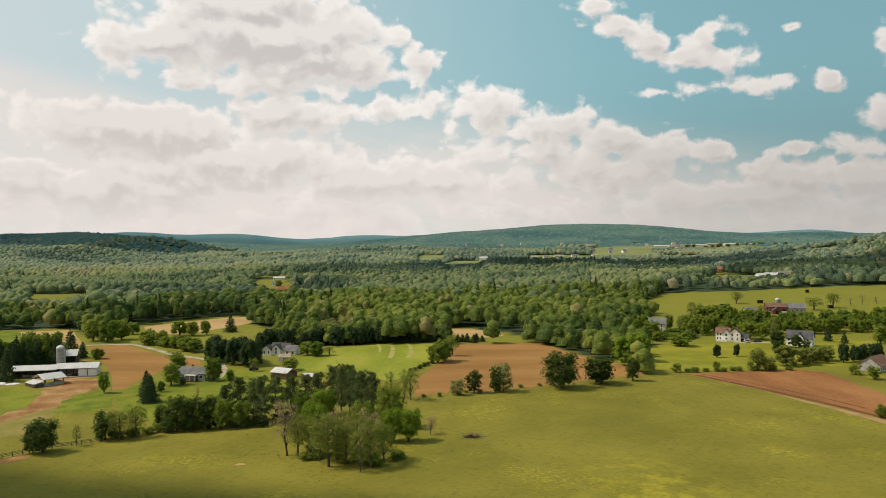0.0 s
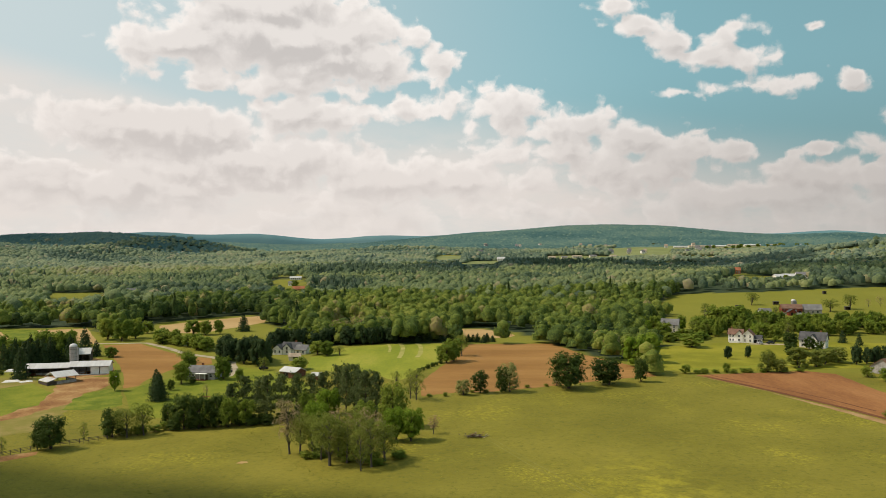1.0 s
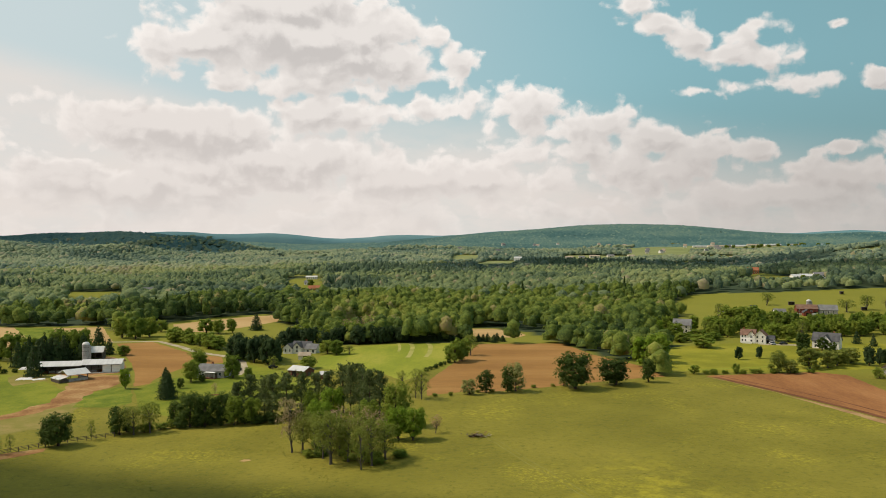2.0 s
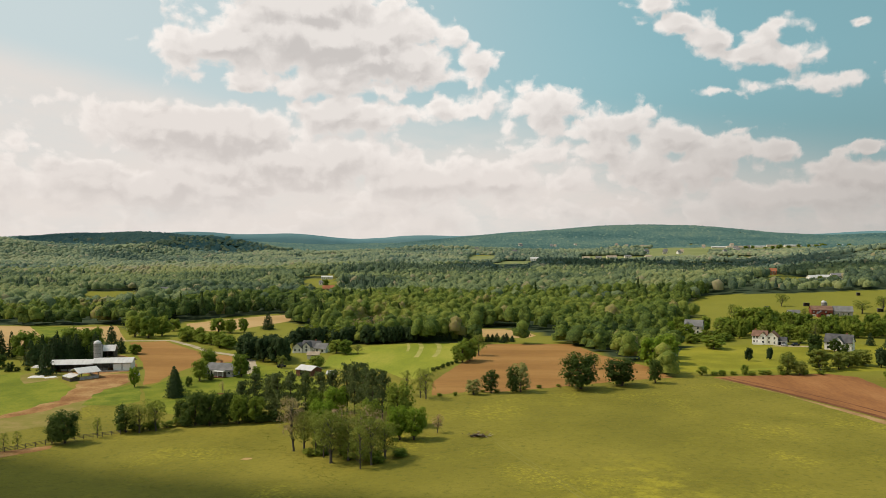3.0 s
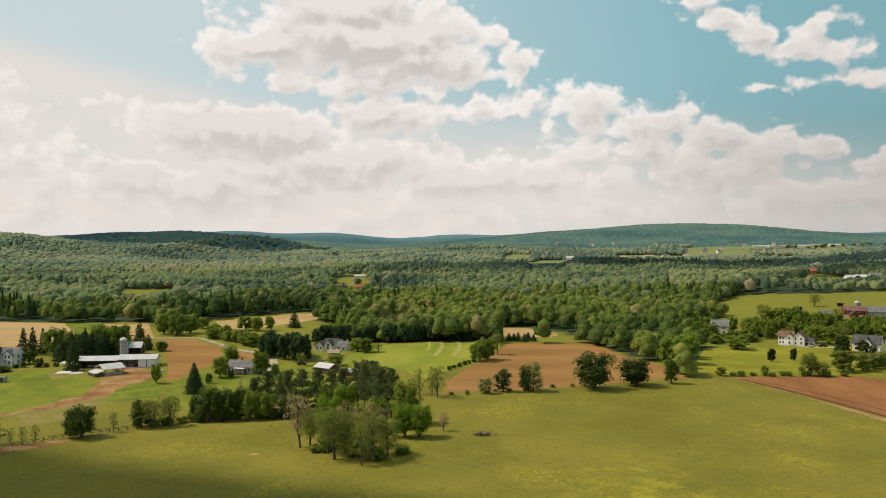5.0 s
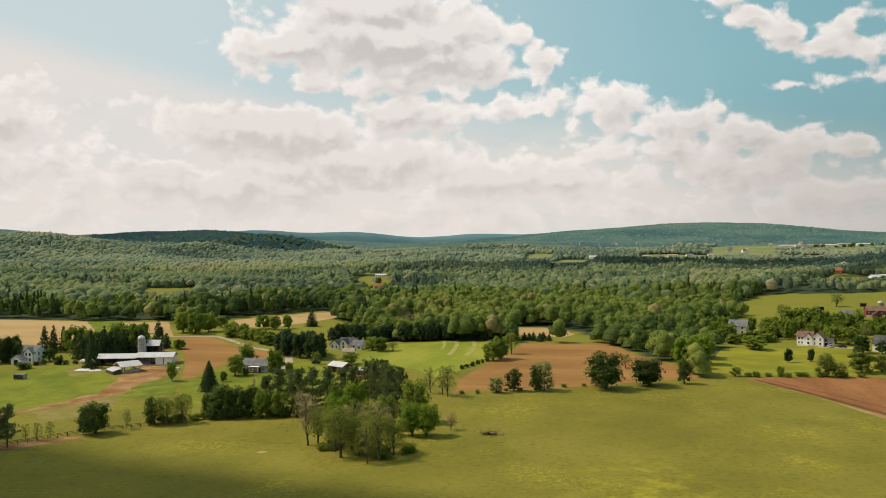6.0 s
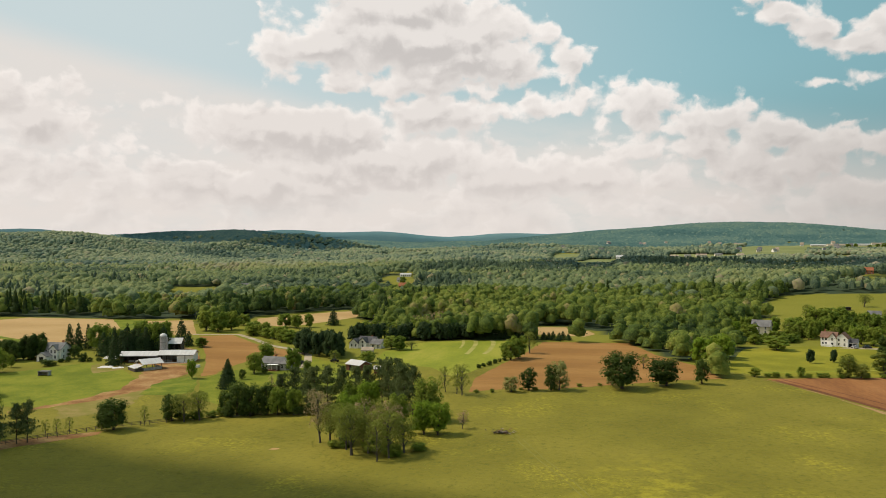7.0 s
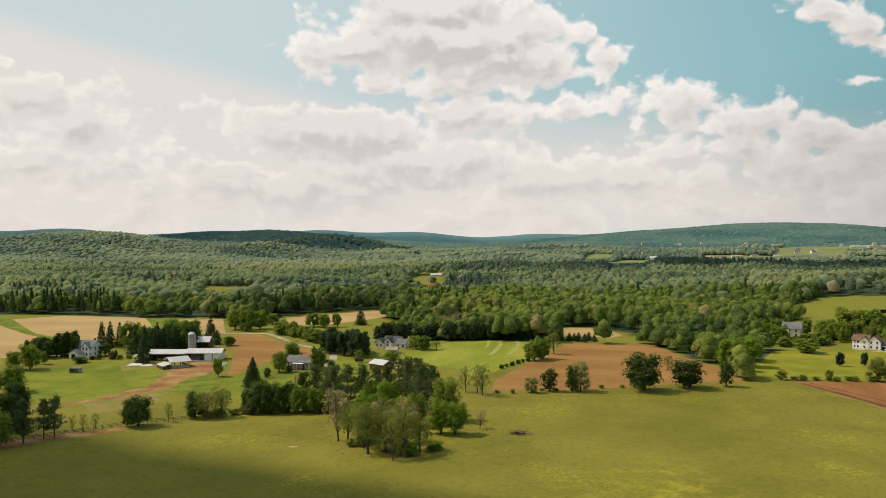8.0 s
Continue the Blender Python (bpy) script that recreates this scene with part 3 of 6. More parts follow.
def tree_meshes(name, seed, form, leaves, bark, count, leaf=0.05, core=0.5):
    """Trunk with limbs, and crown, of a tree 1 high and 1 wide, in one of several forms."""
    rng = np.random.default_rng(seed)
    tv, tf, centres, normals, cv, cf = [], [], [], [], [], []
    if form == "spruce":
        tube(tv, tf, [(0, 0, -0.03), (0, 0, 0.5), (0, 0, 0.97)], [0.035, 0.022, 0.004])
        for i in range(count):
            z = 1 - (1 - 0.05) * math.sqrt(rng.random())
            tier = 0.56 * (1 - z) ** 0.68 * (0.78 + 0.22 * math.cos(z * 60)) + 0.012
            a, r = rng.uniform(0, 2 * math.pi), tier * rng.uniform(0.55, 1.06)
            centres.append((r * math.cos(a), r * math.sin(a), z - 0.10 * r))
            normals.append((math.cos(a), math.sin(a), 0.75))
        for i in range(16):
            a, z = i * 2.4, 0.1 + 0.05 * i
            r = 0.42 * (1 - z)
            tube(tv, tf, [(0, 0, z), (r * math.cos(a), r * math.sin(a), z - 0.02)], [0.010, 0.003], 4)
    elif form == "pine":
        # open whorls of level limbs, needles towards their ends; the foot of the trunk bare
        bend = rng.normal(0, 0.025, 2)
        tube(tv, tf, [(0, 0, -0.03), (0, 0, 0.04), (bend[0], bend[1], 0.5), (bend[0] * 1.4, bend[1] * 1.4, 0.96)], [0.042, 0.032, 0.022, 0.005], 7)
        whorls = 17
        for i in range(whorls):
            z = 0.20 + 0.76 * (i + rng.uniform(0.1, 0.9)) / whorls
            reach = 0.60 * (1.02 - z) ** 0.55 * min(1.0, 0.55 + 2.2 * (z - 0.18))
            for j in range(5):
                a, r = rng.uniform(0, 6.283), reach * rng.uniform(0.55, 1.12) + 0.03
                lift = rng.uniform(-0.01, 0.07)
                n = max(6, int(count / whorls / 5))
                f = rng.uniform(0.28, 1.0, n)
                q = np.stack([f * r * math.cos(a), f * r * math.sin(a), z + lift * f], -1) + rng.normal(0, 1, (n, 3)) * np.array((0.050, 0.050, 0.016))
                q[:, :2] += bend * z * 1.4
                centres.extend(q)
                normals.extend(np.tile((0.5 * math.cos(a), 0.5 * math.sin(a), 0.9), (n, 1)) + rng.normal(0, 0.35, (n, 3)))
                tube(tv, tf, [(bend[0] * z, bend[1] * z, z - 0.02), (r * 0.9 * math.cos(a) + bend[0] * z, r * 0.9 * math.sin(a) + bend[1] * z, z + lift)], [0.010, 0.003], 4)
    else:
        lo, lobes, squash, spread = {"round": (0.05, 24, 1.0, 0.34), "dense": (0.03, 30, 1.0, 0.34), "oval": (0.24, 20, 1.0, 0.36), "bush": (0.0, 16, 0.9, 0.34), "sparse": (0.18, 16, 1.0, 0.34)}[form]
        bend = rng.normal(0, 0.03, 2)
        top = 0.86 if form != "bush" else 0.4
        tube(tv, tf, [(0, 0, -0.03), (0, 0, 0.04), (bend[0], bend[1], 0.45 * top), (bend[0] * 1.4, bend[1] * 1.4, top)],
             [0.050, 0.034, 0.024, 0.006] if form != "sparse" else [0.034, 0.024, 0.017, 0.004], 7)
        mid = (lo + 1) / 2
        for i in range(lobes):
            a = i * 2.399 + rng.uniform(-0.5, 0.5)
            f = (i + 0.5) / lobes
            z = lo + (1 - lo) * (0.12 + 0.80 * f)
            belly = math.sqrt(max(0.0, 1 - ((z - mid) / (1 - lo) * 1.75) ** 2))
            r = spread * (0.35 + 0.65 * belly) * math.sqrt(rng.uniform(0.12, 1.0))
            c = np.array((r * math.cos(a) + bend[0], r * math.sin(a) + bend[1], z))
            size = rng.uniform(0.12, 0.22) * (0.75 + 0.35 * belly)
            if form == "sparse":
                size *= 0.85
            n = count // lobes
            d = rng.normal(0, 1, (n, 3))
            d /= np.linalg.norm(d, axis=1)[:, None]
            d[:, 2] = np.where(d[:, 2] < -0.35, -d[:, 2], d[:, 2])
            q = c + d * size * rng.uniform(0.5 if form == "sparse" else 0.72, 1.08, (n, 1)) * np.array((1, 1, squash * (1 - lo)))
            q[:, 2] = np.maximum(q[:, 2], 0.012)
            centres.extend(q)
            if form in ("round", "dense", "bush"):
                lobe_core(rng, cv, cf, c, size * core, squash * (1 - lo))
            normals.extend(d + np.array((0, 0, 0.45)))
            zb = max(lo * 0.7, z - rng.uniform(0.12, 0.3))
            tube(tv, tf, [(bend[0] * zb, bend[1] * zb, zb), ((c[0] + bend[0] * zb) / 2, (c[1] + bend[1] * zb) / 2, zb + (z - zb) * 0.6), tuple(c)], [0.014, 0.009, 0.003], 4)
    v, f = blade_cloud(rng, np.array(centres), np.array(normals, float), leaf)
    if cv:
        f = np.concatenate([f, np.array(cf) + len(v)])
        v = np.concatenate([v, np.array(cv)])
    crown = mesh_from(name + "_crown", v, f, leaves)
    crown.shade_smooth()
    return mesh_from(name + "_trunk", tv, tf, bark), crown


KINDS = {  # form, leaves, bark, clumps, clump size, object name, category
    "oak": ("dense", LEAF_DARK, BARK, 2000, 0.038, "oak_tree", "tree"),
    "broad": ("round", LEAF_MID, BARK, 1500, 0.046, "broadleaf_tree", "tree"),
    "bright": ("round", LEAF_BRIGHT, BARK, 1500, 0.046, "young_maple_tree", "tree"),
    "olive": ("oval", LEAF_OLIVE, BARK_GREY, 1600, 0.030, "ash_tree", "tree"),
    "budding": ("oval", LEAF_PINK, BARK_GREY, 1000, 0.028, "budding_tree", "tree"),
    "pine": ("pine", PINE, BARK, 1750, 0.040, "pine_tree", "tree"),
    "scrubpine": ("dense", NEEDLE, BARK, 1500, 0.040, "pine_tree", "tree"),
    "spruce": ("spruce", NEEDLE, BARK, 1500, 0.050, "spruce_tree", "tree"),
    "bush": ("bush", LEAF_MID, BARK, 850, 0.056, "bush", "bush"),
    "olivebush": ("bush", LEAF_OLIVE, BARK_GREY, 1500, 0.038, "bush", "bush"),
    "darkbush": ("bush", LEAF_DARK, BARK, 850, 0.056, "bush", "bush"),
    "flowering": ("bush", LEAF_PALE, BARK_GREY, 1000, 0.046, "flowering_bush", "bush"),
    "sparse": ("sparse", LEAF_OLIVE, BARK_GREY, 800, 0.030, "sparse_tree", "tree"),
    "bare": ("sparse", LEAF_PINK, BARK_GREY, 520, 0.028, "bare_tree", "tree"),
}
grown = {}
place_rng = random.Random(7)


def plant(kind, rows, label, group=""):
    """Trees of one kind: x, y, height and crown width of each."""
    form, leaves, bark, count, leaf, name, category = KINDS[kind]
    for i, (x, y, h, w) in enumerate(rows):
        variant = i % 3 + (3 if y > 345 else 0)     # farther trees are built of fewer, larger clumps
        if (kind, variant) not in grown:
            coarse = variant > 2
            grown[kind, variant] = tree_meshes(name, 11 + 7 * len(grown), form, leaves, bark, int(count * (0.45 if coarse else 1.55)), leaf * (1.06 if coarse else 0.68), 0.68 if coarse else 0.46)
        trunk, crown = grown[kind, variant]
        m = Matrix.LocRotScale((x, y, float(height(x, y)) - 0.05), Euler((0, 0, place_rng.uniform(0, 6.28))), (w * 1.12, w * 1.12, h * 1.04))
        root = thing(name, m, label, category, group)
        part("trunk", trunk, bark, root)
        part("crown", crown, leaves, root)


def row_of(start, end, width, count, tall, wide, seed):
    """Rows of plants scattered along a strip of the plan."""
    rng = random.Random(seed)
    out = []
    for i in range(count):
        f = (i + rng.uniform(0.1, 0.9)) / count
        s = rng.uniform(-width / 2, width / 2)
        dx, dy = end[0] - start[0], end[1] - start[1]
        n = math.hypot(dx, dy)
        out.append((start[0] + dx * f - dy / n * s, start[1] + dy * f + dx / n * s, tall * rng.uniform(0.75, 1.15), wide * rng.uniform(0.8, 1.2)))
    return out


GROVE, YARD, HEDGE, EAST = "trees of the meadow grove", "trees round the farmyard", "hedgerow bushes", "trees round the white houses"
plant("oak", [(-115.7, 237.7, 8.9, 9.7), (-119.1, 236.7, 6.5, 3.6)], "dark green round oak tree at the meadow's edge")
plant("darkbush", [(-103.5, 251.6, 7.9, 7.5), (-90.6, 263.0, 7.2, 5.0)], "dense dark green bush at the meadow's edge", HEDGE)
plant("olive", [(-98.7, 250.6, 8.5, 7.8), (-94.3, 252.6, 9.3, 7.2)], "olive green tree in the hedgerow", HEDGE)
plant("oak", [(-83.8, 258.5, 10.2, 8.8), (-78.6, 257.0, 9.8, 7.7), (-73.7, 259.0, 9.5, 7.6)], "dark leafy tree in the meadow's hedgerow", HEDGE)
plant("pine", [(-69.4, 261.4, 12.8, 7.1), (-65.7, 263.9, 14.2, 7.4), (-61.0, 262.5, 13.6, 7.0), (-57.9, 260.0, 14.8, 7.4), (-53.6, 261.4, 14.5, 7.4), (-49.1, 262.8, 14.0, 6.9), (-44.6, 264.0, 13.5, 6.8)], "tall dark pine with a bare lower trunk", GROVE)
plant("broad", [(-69.4, 257.4, 8.5, 6.6), (-63.6, 257.0, 8.0, 6.5), (-45.2, 258.8, 8.0, 6.0)], "leafy green tree among pines", GROVE)
plant("pine", [(-40.7, 264.3, 13.7, 6.8), (-35.9, 264.8, 15.2, 7.2), (-32.9, 260.8, 16.0, 6.3), (-30.6, 264.7, 15.2, 6.8), (-25.7, 252.2, 15.2, 7.2), (-22.4, 249.7, 15.0, 7.1), (-28.5, 257.5, 14.6, 6.6)], "tall slender pine with bare trunk", GROVE)
plant("budding", [(-42.9, 221.8, 13.9, 7.6)], "pinkish budding tree at the grove's edge", GROVE)
plant("olive", [(-39.9, 221.3, 10.0, 7.9), (-36.0, 218.8, 9.9, 7.8), (-29.9, 208.2, 12.6, 10.2), (-25.7, 209.7, 10.3, 8.2), (-18.9, 204.2, 11.6, 7.6), (-16.1, 209.2, 8.9, 7.8), (-24.0, 219.0, 11.5, 8.5)], "grey-green thinly leaved tree of the grove", GROVE)
plant("sparse", [(-21.2, 201.2, 9.7, 6.6), (-33, 214, 12, 8.0)], "thin sparsely leaved tree with grey limbs", GROVE)
plant("bare", [(-20.5, 212, 12, 8.5), (-29, 216, 12.5, 9)], "brownish nearly leafless tree in the grove", GROVE)
plant("bright", [(-38.0, 253.8, 9.7, 8.0), (-36.5, 228, 11.5, 7.5), (-14.5, 227.7, 8.7, 7.2), (-10.5, 227.1, 8.4, 7.0)], "fresh light green round tree", GROVE)
plant("broad", [(-17.1, 242.2, 11.9, 9.3), (-24, 236, 9.5, 7.0)], "full green tree beside the pines", GROVE)
plant("sparse", [(-11.6, 279.7, 10.3, 7.6), (-13.8, 282.2, 9.6, 6.0), (-18.5, 286.2, 8.6, 6.4)], "thin tree with visible trunk by the brown field")
plant("budding", [(-4.5, 233.6, 4.8, 3.6)], "small brownish shrub alone in the meadow")
plant("sparse", [(-109.2, 244.6, 6.0, 3.4), (-131.3, 226.3, 4.9, 3.0), (-128.2, 227.0, 5.3, 3.0), (-125.8, 230.1, 5.0, 3.0)], "thin sapling along the paddock fence")
plant("darkbush", [(10.4, 291.3, 7.2, 6.4), (18.1, 292.9, 8.4, 6.0)], "dark green bush on the field boundary", HEDGE)
plant("flowering", [(4.4, 287.8, 5.1, 5.9), (20.9, 294.2, 9.6, 7.6), (39.0, 305.8, 3.8, 3.8)], "pale flowering bush on the field boundary", HEDGE)
plant("broad", [(-2.5, 361.4, 7.9, 8.9), (0.5, 366.2, 9.5, 9.0)], "green tree clump between hayfield and brown field")
plant("olive", [(4.3, 382.6, 9.4, 7.8), (53.0, 347.1, 5.6, 5.2)], "pale olive tree on the brown field's edge")
plant("oak", [(42.7, 300.6, 12.0, 14.4), (58.6, 308.5, 9.2, 13.2), (71.9, 314.6, 8.5, 5.9)], "large dark round oak on the field boundary")
plant("bright", [(78.3, 352.3, 11.8, 10.9), (86.6, 364.1, 11.7, 10.7)], "large leafy tree at the wood's corner")
plant("bright", [(-133.2, 324.3, 7.5, 4.4)], "small bright green tree beside the crop patch")
plant("broad", [(-111.3, 337.7, 8.3, 7.8), (-119.0, 370.2, 7.1, 9.1), (-96.1, 346.1, 9.5, 7.6), (-87.4, 338.0, 5.1, 4.2)], "round shade tree beside the grey ranch house")
plant("darkbush", [(-106.7, 338.6, 2.8, 3.2), (-111.2, 325.7, 4.0, 3.1)], "clipped dark shrub on the lawn")
plant("spruce", [(-109.2, 306.6, 10.5, 7.5), (-114.7, 318.7, 9.6, 6.1)], "dark broad spruce standing on the lawn")
plant("spruce", [(201.9, 432.0, 6.6, 4.8), (206.3, 423.5, 5.8, 4.1)], "small dark conifer on the lawn near the houses", EAST)
plant("scrubpine", [(124.1, 374.9, 5.6, 3.8), (134.5, 378.9, 5.2, 3.3)], "small dark rounded conifer on the lawn near the houses", EAST)
plant("scrubpine", [(174.5, 359.6, 8.0, 5.2), (180.2, 362.6, 6.6, 4.4), (183.8, 363.0, 6.4, 4.2), (187.0, 366.5, 6.8, 4.6), (190.5, 364.6, 7.4, 5.4), (195.0, 369.0, 6.6, 5.0)], "dark rounded conifer in a garden row", EAST)
plant("bush", [(93.8, 334.1, 3.4, 5.0), (102.0, 333.0, 2.1, 2.7), (111.8, 338.5, 3.5, 3.2), (119.4, 414.9, 6.3, 13.1), (113.0, 434.9, 4.8, 7.8), (163.3, 326.7, 4.0, 4.9), (165.1, 316.2, 4.8, 6.1), (131.3, 248.4, 3.7, 4.8)], "rounded green bush at the field's edge", HEDGE)
plant("darkbush", [(174.4, 407.7, 6.2, 6.2), (176.3, 400.1, 4.7, 4.4)], "dark bush in front of the white house", EAST)
plant("olivebush", [(129.0, 338.4, 8.3, 8.3), (133.4, 338.4, 5.1, 6.5), (145.9, 349.8, 8.2, 10.5), (154.4, 353.2, 6.8, 9.2), (161.0, 359.7, 6.6, 9.9), (168.9, 366.2, 6.4, 11.0)], "grey-green tree along the red field", HEDGE)
plant("broad", [(140.0, 474.0, 9.0, 11.0), (166.1, 491.8, 13.0, 17.1), (159.1, 498.3, 12.5, 12.5), (164.9, 442.4, 8.6, 8.6), (169.4, 437.7, 8.8, 9.1), (186.8, 483.5, 10.1, 11.5), (182.5, 494.2, 9.7, 9.0), (223.8, 421.4, 9.3, 9.3), (113.2, 444.7, 9.2, 9.2), (143.5, 468.2, 8.4, 9.7)], "full green tree behind the white houses", EAST)
def clear_of_houses(r):
    x, y = r[0], r[1]
    return not ((111 < x < 133 and y < 484) or (136 < x < 200 and y < 452) or (193 < x < 236 and y > 500) or (170 < x < 194 and y < 430))


plant("broad", [r for r in row_of((102, 462), (205, 500), 46, 34, 8.2, 6.8, 15) if clear_of_houses(r)], "green tree among the houses below the slope", EAST)
plant("olive", [r for r in row_of((102, 458), (205, 492), 50, 40, 7.0, 6.2, 16) if clear_of_houses(r)], "pale olive tree among the houses below the slope", EAST)
plant("bright", [r for r in row_of((106, 462), (330, 512), 40, 20, 7.0, 6.0, 35) if clear_of_houses(r)], "fresh green tree among the houses", EAST)
plant("bush", [r for r in row_of((104, 440), (148, 462), 26, 12, 4.0, 7.0, 17)], "rounded bush before the cream house", EAST)
plant("broad", [r for r in row_of((198, 478), (335, 512), 26, 50, 8.0, 7.2, 18) if clear_of_houses(r)], "green tree in the belt below the slope", EAST)
plant("bush", [r for r in row_of((205, 505), (335, 535), 22, 22, 4.0, 8.0, 19) if clear_of_houses(r)], "scrubby bush on the green slope", EAST)
plant("oak", [(165.9, 409.8, 7.9, 8.4), (156.0, 384.2, 6.3, 5.8)], "dark tree beside the white house", EAST)
plant("olive", [(215.9, 604.2, 8.6, 10.3), (163.8, 541.5, 9.9, 6.8), (255.4, 565.4, 8.0, 12.8), (273.7, 576.8, 9.8, 11.4), (167.8, 534.1, 5.2, 5.2), (208.0, 538.4, 6.8, 6.8)], "olive tree on the green slope near the red barn")
plant("bare", [(301.9, 591.4, 7.5, 6.7), (292.4, 588.9, 5.8, 5.8), (315.4, 597.8, 5.9, 5.1)], "nearly leafless tree on the green slope")
plant("spruce", [(-233.2, 387.9, 13.7, 6.0), (-228.5, 388.4, 13.1, 6.5), (-225.9, 393.0, 12.6, 5.4), (-183.8, 348.5, 13.7, 7.4), (-198.0, 380.7, 11.5, 7.5), (-193.8, 383.6, 12.1, 8.1), (-189.6, 386.5, 12.7, 7.5), (-194.6, 433.1, 11.6, 7.7), (-177.8, 408.6, 7.9, 6.0)], "dark tall spruce beside the farm buildings", YARD)
plant("broad", [(-216.9, 388.9, 12.4, 12.4), (-186.1, 392.9, 13.4, 9.3), (-224.5, 323.2, 10.6, 10.1), (-231.4, 321.7, 7.6, 7.1), (-227.9, 336.8, 5.8, 3.7), (-170.1, 405.7, 4.8, 7.2)], "green broadleaf tree beside the farm", YARD)
plant("oak", [(-232.2, 356.8, 11.6, 8.9), (-239.5, 373.1, 9.8, 6.4), (-236.0, 356.0, 8.9, 7.8), (-249.6, 353.5, 7.8, 6.1)], "dark green tree beside the white farmhouse", YARD)
plant("darkbush", [(-214.2, 363.3, 6.1, 6.7), (-203.6, 355.4, 4.1, 3.5), (-213.1, 342.6, 2.6, 7.4)], "rounded dark bush by the farm lane", YARD)
plant("broad", [(-197.2, 280.0, 9.7, 10.1), (-200.9, 271.5, 9.9, 10.8)], "green tree by the pasture")
plant("oak", [(-154.2, 226.4, 9.6, 8.0), (-162.3, 222.6, 9.2, 8.6), (-159.0, 236.0, 12.0, 8.5)], "tall dark tree behind the paddock fence")
plant("broad", [(-138.6, 204.0, 9.6, 8.6)], "leafy green tree at the paddock fence")
plant("pine", [(-135.3, 209.9, 12.6, 6.8), (-133.4, 216.2, 11.6, 5.6), (-131.2, 218.0, 12.2, 5.8)], "dark pine with a bare trunk along the paddock fence")
plant("broad", [(-66.2, 402.9, 6.2, 7.9), (-60.7, 397.9, 6.7, 8.4), (-65.6, 359.0, 5.1, 8.1)], "round green tree near the white gabled house")
plant("olive", [(-54.5, 397.2, 4.2, 6.1), (-83.3, 362.8, 5.7, 5.2), (-126.6, 388.1, 6.2, 8.5)], "pale olive tree near the gravel drive")
plant("broad", [(-158.4, 499.4, 8.2, 10.2), (-150.0, 496.4, 8.1, 8.8), (-142.6, 501.4, 8.2, 6.2), (-200.5, 475.7, 11.7, 11.0), (-190.2, 470.1, 11.5, 11.5), (-186.0, 480.1, 11.1, 11.1), (-189.1, 506.1, 6.9, 8.3)], "green tree of a field clump")
plant("spruce", [(-131.6, 514.8, 10.5, 8.4)], "dark conifer at the far stubble field")
plant("bush", row_of((-168, 469), (-125.5, 423.7), 8, 17, 6.5, 8.5, 1), "olive green bush in a long hedgerow", HEDGE)
plant("scrubpine", row_of((-114.7, 403.5), (-84, 378), 13, 18, 10.5, 7.6, 2), "dark bushy pine in a dense stand", "conifers of the dense stand")
plant("scrubpine", row_of((-98, 440), (-30, 437), 10, 26, 8.5, 7.0, 3), "dark bushy pine in a belt behind the hayfield", "conifers behind the hayfield")
plant("spruce", row_of((-30, 437), (22, 434), 7, 20, 4.4, 4.6, 33), "low dark conifer in a belt behind the hayfield", "conifers behind the hayfield")
plant("broad", row_of((-96, 447), (-32, 441), 8, 9, 9.5, 9, 4), "broadleaf tree in the belt behind the hayfield", "trees behind the hayfield")
plant("spruce", row_of((-206, 374), (-181, 394), 9, 12, 13, 7.5, 31), "dark spruce in the stand behind the cattle barn", YARD)
plant("broad", row_of((-212, 392), (-184, 402), 8, 5, 12, 10, 32), "green tree behind the cattle barn", YARD)
plant("bare", [(-58, 462, 12, 8), (-52, 465, 13, 9), (-46, 462, 11.5, 8), (-66, 466, 11, 8), (-40, 467, 12, 9)], "brown leafless tree behind the conifer belt", "trees behind the hayfield")
plant("bare", [(-92.9, 311.6, 4.5, 3.0)], "thin bare sapling on the lawn")
plant("broad", row_of((192.7, 459.1), (257.2, 472.8), 8, 18, 7.5, 6.8, 5), "green tree in the row behind the houses", EAST)
plant("darkbush", row_of((-14.3, 335.8), (-3.9, 361.3), 0.6, 10, 1.6, 1.9, 6), "small clipped shrub in a line", "line of small shrubs")
plant("bush", row_of((-8, 283), (36, 305), 3, 9, 1.2, 2.2, 8), "low weedy bush on the field boundary", HEDGE)
plant("bush", row_of((97, 334), (143, 340), 3, 12, 1.8, 3.0, 9), "low weedy bush on the red field's edge", HEDGE)
plant("bush", row_of((-107, 253), (-89, 257), 4, 7, 2.6, 4.0, 10), "low undergrowth bush in the hedgerow", HEDGE)
plant("darkbush", row_of((-89, 258), (-47, 259), 5, 15, 3.2, 4.6, 12), "dark undergrowth bush below the pines", HEDGE)
plant("bush", row_of((-38, 222), (-13, 208), 12, 20, 1.9, 3.8, 13), "low green undergrowth in the grove", GROVE)

plant("darkbush", row_of((-222, 349), (-196, 356), 5, 7, 2.2, 3.4, 45), "low dark shrub along the farm lane", YARD)
plant("oak", row_of((-246, 352), (-228, 362), 9, 6, 9.5, 8.0, 46), "dark tree beside the white farmhouse", YARD)
plant("spruce", [(-150.5, 226.0, 10.5, 6.0), (-147.5, 221.0, 9.5, 5.5)], "dark conifer behind the paddock fence")
plant("broad", [(317, 798, 5, 5), (333, 806, 5.5, 6), (353, 813, 6, 7), (-196, 1004, 8, 9), (-186, 918, 6, 7), (-170, 915, 6, 8)], "green tree beside far farm buildings")
plant("broad", row_of((770, 2755), (1210, 2895), 60, 16, 11, 16, 48), "green tree before the campus on the hillside")

